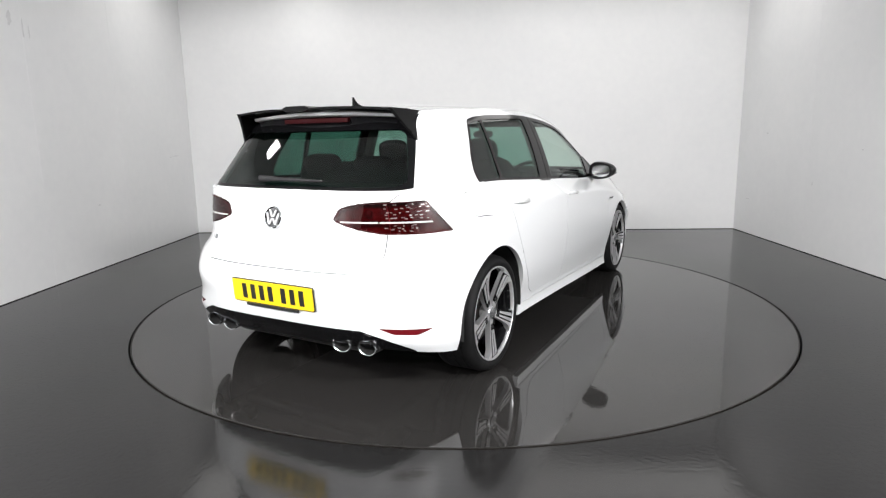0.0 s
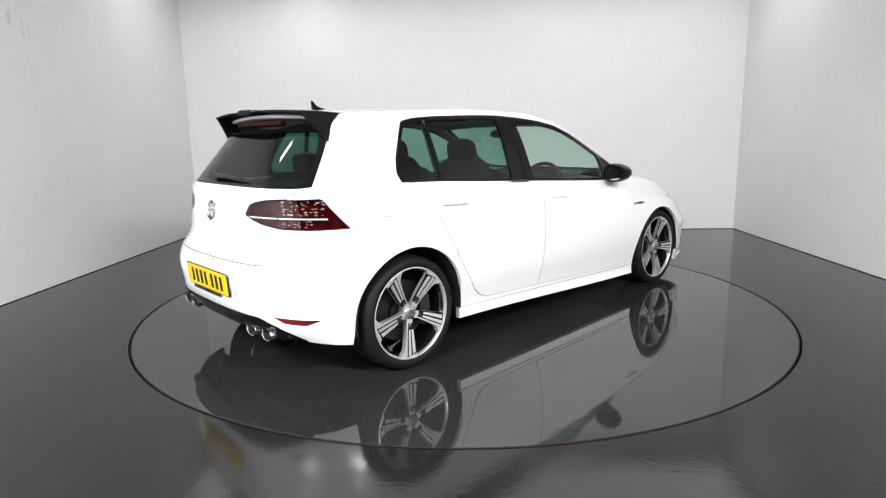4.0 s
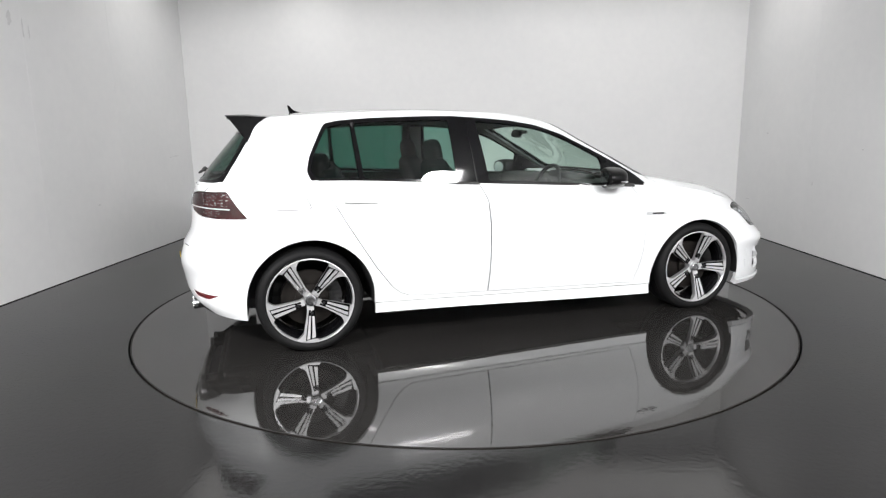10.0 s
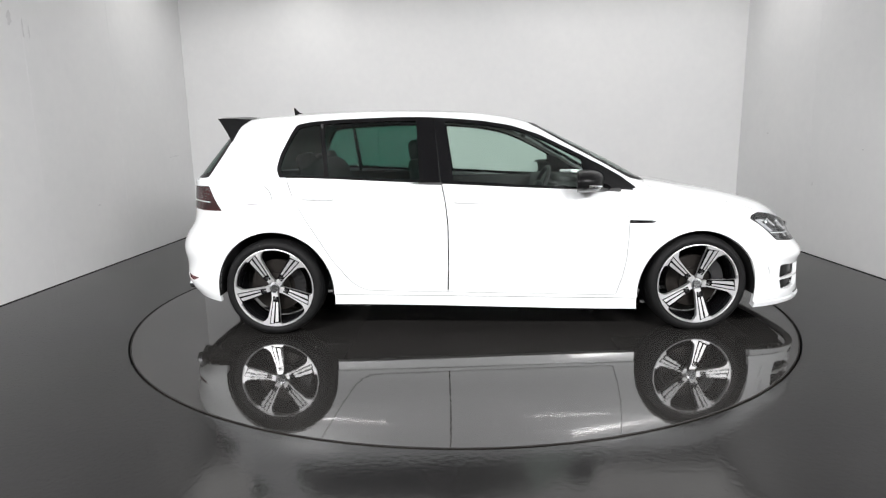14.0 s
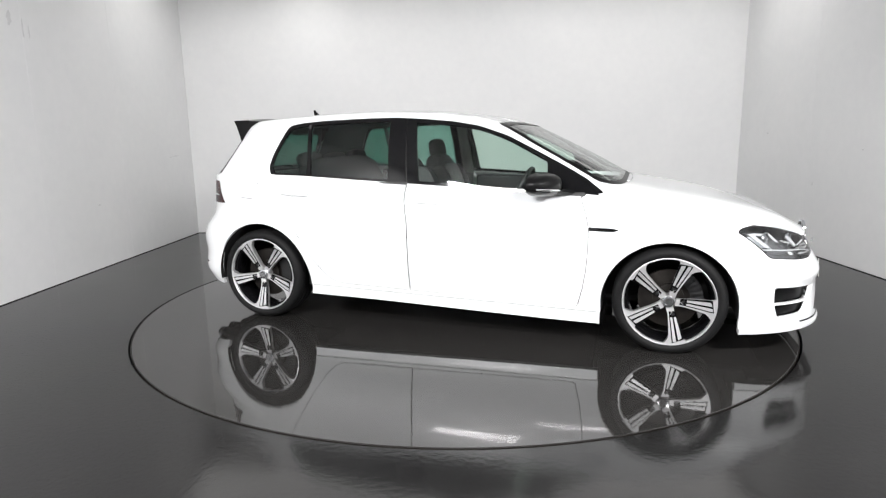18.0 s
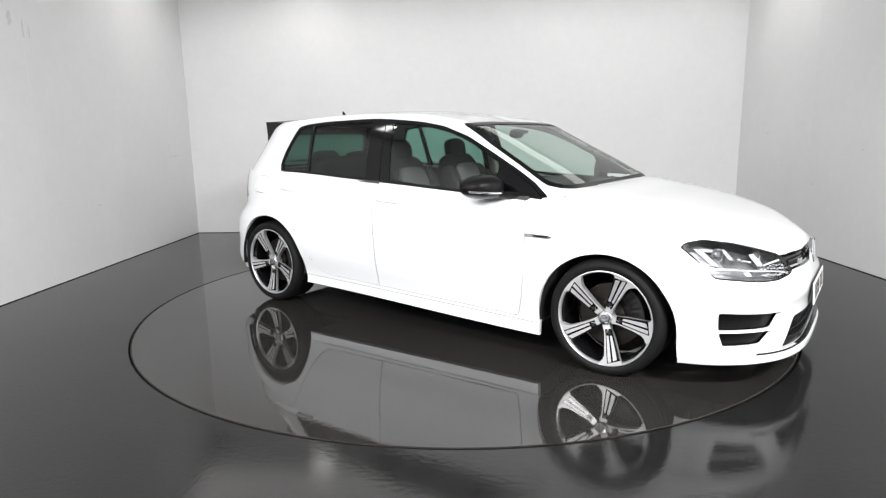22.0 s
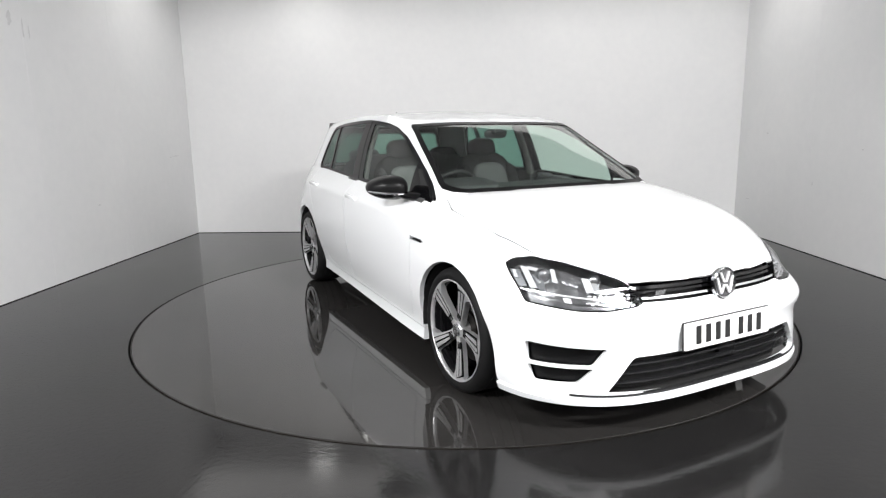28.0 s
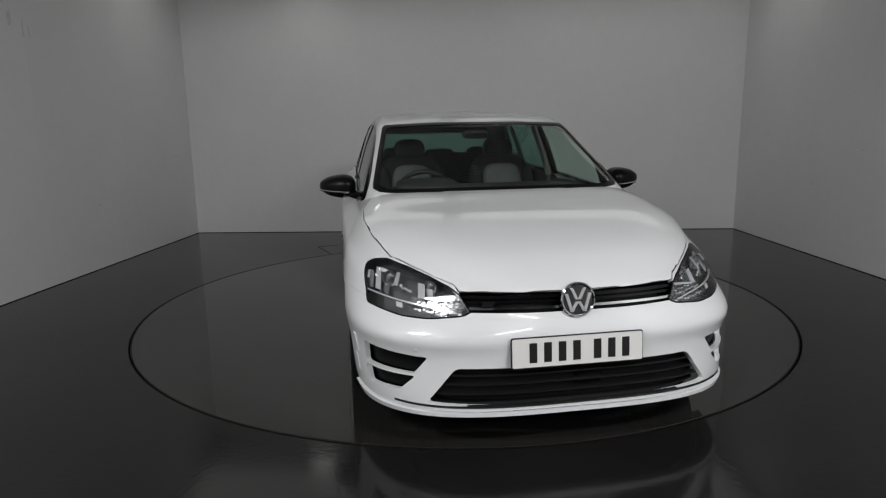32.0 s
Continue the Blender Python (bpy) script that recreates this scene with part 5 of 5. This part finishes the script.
def build_seat(car, x, y):
    seat = new("front_seat")
    seat.parent = car
    bm = bmesh.new()
    cushion(bm, pose(x + 0.16, y, 0.46, 0, -6, 0), 0.27, 0.25, 0.10)
    part("seat_cushion", bm, CLOTH_DARK, seat)
    bm = bmesh.new()
    cushion(bm, pose(x - 0.17, y, 0.77, 0, -18, 0), 0.075, 0.24, 0.33, 4)
    for s in (-1, 1):
        cushion(bm, pose(x - 0.12, y + s * 0.205, 0.74, 0, -18, 0), 0.09, 0.05, 0.27, 3)
    part("backrest", bm, CLOTH_DARK, seat)
    bm = bmesh.new()
    cushion(bm, pose(x - 0.118, y, 0.82, 0, -18, 0), 0.055, 0.15, 0.20, 4)
    part("backrest_panel", bm, CLOTH_GREY, seat, "pale grey seat panel")
    bm = bmesh.new()
    cushion(bm, pose(x - 0.265, y, 1.125, 0, -10, 0), 0.05, 0.118, 0.082, 3)
    part("headrest", bm, CLOTH_DARK, seat)
    bm = bmesh.new()
    for s in (-1, 1):
        tube(bm, [(x - 0.25, y + s * 0.06, 1.02), (x - 0.265, y + s * 0.06, 1.13)], 0.007, 8)
    part("headrest_posts", bm, CHROME, seat)


def build_inside(car):
    for y in (-0.35, 0.35):
        build_seat(car, -0.17, y)
    bench = new("rear_bench")
    bench.parent = car
    bm = bmesh.new()
    cushion(bm, pose(-0.72, 0, 0.47, 0, -6, 0), 0.27, 0.62, 0.11, 5)
    part("seat_cushion", bm, CLOTH_DARK, bench)
    bm = bmesh.new()
    cushion(bm, pose(-1.05, 0, 0.77, 0, -20, 0), 0.09, 0.62, 0.32, 5)
    part("backrest", bm, CLOTH_DARK, bench)
    for y, h in ((-0.38, 0.075), (0.0, 0.06), (0.38, 0.075)):
        bm = bmesh.new()
        cushion(bm, pose(-1.175, y, 1.055, 0, -12, 0), 0.05, 0.13, h, 4)
        part("headrest", bm, CLOTH_DARK, bench)
    bm = bmesh.new()
    box(bm, -1.80, -1.22, -0.60, 0.60, 0.94, 0.962, 0.006)
    part("parcel_shelf", bm, TRIM_GREY, car)
    bm = bmesh.new()
    cushion(bm, pose(0.72, 0, 0.78, 0, 6, 0), 0.30, 0.70, 0.135, 6)
    part("dashboard", bm, TRIM_GREY, car, "black dashboard")
    bm = bmesh.new()
    cushion(bm, pose(0.60, -0.36, 0.925, 0, 10, 0), 0.12, 0.19, 0.035, 4)
    part("instrument_hood", bm, TRIM_GREY, car)
    # steering wheel
    wheel = new("steering_wheel")
    wheel.parent = car
    m = Matrix.Translation((0.385, -0.36, 0.845)) @ pose(0, 0, 0, 0, -65, 0)
    bm = bmesh.new()
    lathe(bm, [(0.180 + 0.015 * math.cos(a), 0.015 * math.sin(a)) for a in [2 * math.pi * i / 10 for i in range(10)]], 48, "z", closed=True, m=m)
    part("rim", bm, SATIN_BLACK, wheel)
    bm = bmesh.new()
    cushion(bm, m @ pose(0, 0, 0.01), 0.075, 0.085, 0.03, 3)
    part("boss", bm, SATIN_BLACK, wheel)
    bm = bmesh.new()
    for a in (0, 90, 180):
        slab(bm, [(0.05, -0.018), (0.175, -0.014), (0.175, 0.014), (0.05, 0.018)], 0.012, m @ pose(0, 0, 0, 0, 0, a + 90))
    part("spokes", bm, SILVER, wheel)
    # door linings and pillars
    for s in (-1, 1):
        for x0, x1, z1 in ((-0.22, 0.86, 0.895), (-1.10, -0.24, 0.945)):
            bm = bmesh.new()
            box(bm, x0 + 0.01, x1 - 0.01, s * 0.70, s * 0.79 if x0 > -0.5 else s * 0.78, 0.32 if x0 > -0.5 else 0.69, z1, 0.02)
            part("door_lining", bm, TRIM_GREY, car, "black door lining")
        bm = bmesh.new()
        box(bm, -1.62, -1.12, s * 0.56, s * 0.64, 0.69, 0.955, 0.02)
        part("side_lining", bm, TRIM_GREY, car)
        bm = bmesh.new()
        tube(bm, [(-0.28, s * 0.725, 0.92), (-0.295, s * 0.675, 1.10), (-0.31, s * 0.60, 1.30)], [0.055, 0.048, 0.045], 10, 0.5)
        part("pillar_lining", bm, HEADLINER, car)
        bm = bmesh.new()
        tube(bm, [(-0.98, s * 0.73, 0.95), (-0.997, s * 0.68, 1.12), (-1.01, s * 0.615, 1.31)], 0.014, 8)
        part("pillar_lining", bm, SATIN_BLACK, car)
    # mirror on the screen
    bm = bmesh.new()
    cushion(bm, pose(0.33, 0.0, 1.235, 0, 12, 0), 0.020, 0.085, 0.030, 3)
    tube(bm, [(0.34, 0, 1.235), (0.375, 0, 1.255)], 0.014, 8)
    part("inside_mirror", bm, SATIN_BLACK, car)
    bm = bmesh.new()
    box(bm, 0.33, 0.40, -0.045, 0.045, 1.235, 1.258, 0.010)
    part("sensor_housing", bm, SATIN_BLACK, car)


car = tagged(new("hatchback_car"), "white five-door hatchback car with black roof spoiler on a turntable", "car")
build_body(car)
build_wheels(car)
build_inside(car)


# ---- marks on the walls and floor ----
SCUFF = mottled(material("scuff", (0.45, 0.45, 0.46), 0.6), (0.56, 0.56, 0.57), (0.70, 0.70, 0.70), 12)


def left_wall_x(y):
    return X_LEFT - 0.03 + 0.055 * (y - Y_NEAR) / (3.43 - Y_NEAR)


def blot(rnd, n=14, rough=0.35):
    """An uneven closed outline about one across."""
    return [(math.cos(6.2832 * i / n) * (0.5 + rnd.uniform(-rough, rough) * 0.5), math.sin(6.2832 * i / n) * (0.5 + rnd.uniform(-rough, rough) * 0.5)) for i in range(n)]


def build_marks():
    # faint filled joints between the wall boards
    for x in (-2.28, -1.03, 0.22, 1.47, 2.70):
        bm = bmesh.new()
        y = back_y(x)
        box(bm, x - 0.002, x + 0.002, y - 0.0009, y + 0.002, 0.02, CEILING - 0.02)
        tagged(part("trim", bm, WALL), "faint filled joint between painted wall boards", "joint", kind="structure")
    for s, ys in ((-1, (0.55, 1.80)), (1, (0.3, 1.7))):
        for y in ys:
            bm = bmesh.new()
            wx = X_RIGHT if s > 0 else left_wall_x(y)
            box(bm, wx - 0.0009 if s > 0 else wx - 0.002, wx + 0.002 if s > 0 else wx + 0.0009, y - 0.002, y + 0.002, 0.02, CEILING - 0.02)
            tagged(part("trim", bm, WALL), "faint filled joint between painted wall boards", "joint", kind="structure")
    # small scuffs on the side walls
    rnd = random.Random(21)
    for y, z, w, h in ((0.42, 2.20, 0.05, 0.12), (0.56, 2.15, 0.025, 0.16), (0.63, 2.12, 0.018, 0.10), (2.98, 1.04, 0.14, 0.012), (2.85, 1.03, 0.05, 0.010), (1.30, 0.62, 0.05, 0.012)):
        bm = bmesh.new()
        x = left_wall_x(y)
        m = Matrix(((0, 0, 1, x), (1, 0, 0, y), (0, 1, 0, z), (0, 0, 0, 1))) @ Matrix.Diagonal((w, h, 1, 1))
        slab(bm, blot(rnd), 0.0006, m)
        tagged(part("trim", bm, SCUFF), "small grey scuff on the white wall", "scuff", kind="structure")
    for y, z, w, h in ((2.55, 1.20, 0.05, 0.012), (1.6, 0.70, 0.02, 0.03), (2.9, 0.42, 0.09, 0.010), (0.9, 1.05, 0.03, 0.012)):
        bm = bmesh.new()
        m = Matrix(((0, 0, -1, X_RIGHT), (-1, 0, 0, y), (0, 1, 0, z), (0, 0, 0, 1))) @ Matrix.Diagonal((w, h, 1, 1))
        slab(bm, blot(rnd), 0.0006, m)
        tagged(part("trim", bm, SCUFF), "small grey scuff on the white wall", "scuff", kind="structure")
    # hatch lines in the floor behind the turntable
    for a, b in (((-1.39, 1.86), (-1.62, 2.28)), ((-1.62, 2.28), (-1.40, 2.37))):
        d = Vector((b[0] - a[0], b[1] - a[1], 0)).normalized()
        n = Vector((-d.y, d.x, 0)) * 0.005
        bm = bmesh.new()
        lo = [bm.verts.new(Vector((*p, 0.0006)) + k) for p, k in ((a, n), (a, -n), (b, -n), (b, n))]
        hi = [bm.verts.new(v.co + Vector((0, 0, 0.0008))) for v in lo]
        bm.faces.new(lo)
        bm.faces.new(hi)
        for i in range(4):
            bm.faces.new((lo[i], lo[(i + 1) % 4], hi[(i + 1) % 4], hi[i]))
        tagged(part("floor_joint", bm, DARK_GAP, at="fix"), "thin dark edge of a floor hatch", "joint", kind="structure")


build_marks()


# ---- motion ----
OFFSET = (0.1487, 0.0237)


def motions():
    times = [SECONDS * i / 16 for i in range(17)]
    walk(turntable, [(t, pose(0, 0, 0, 0, 0, turn(t))) for t in times])
    walk(car, [(t, pose(0, 0, 0, 0, 0, turn(t)) @ pose(OFFSET[0], OFFSET[1], 0)) for t in times])


motions()
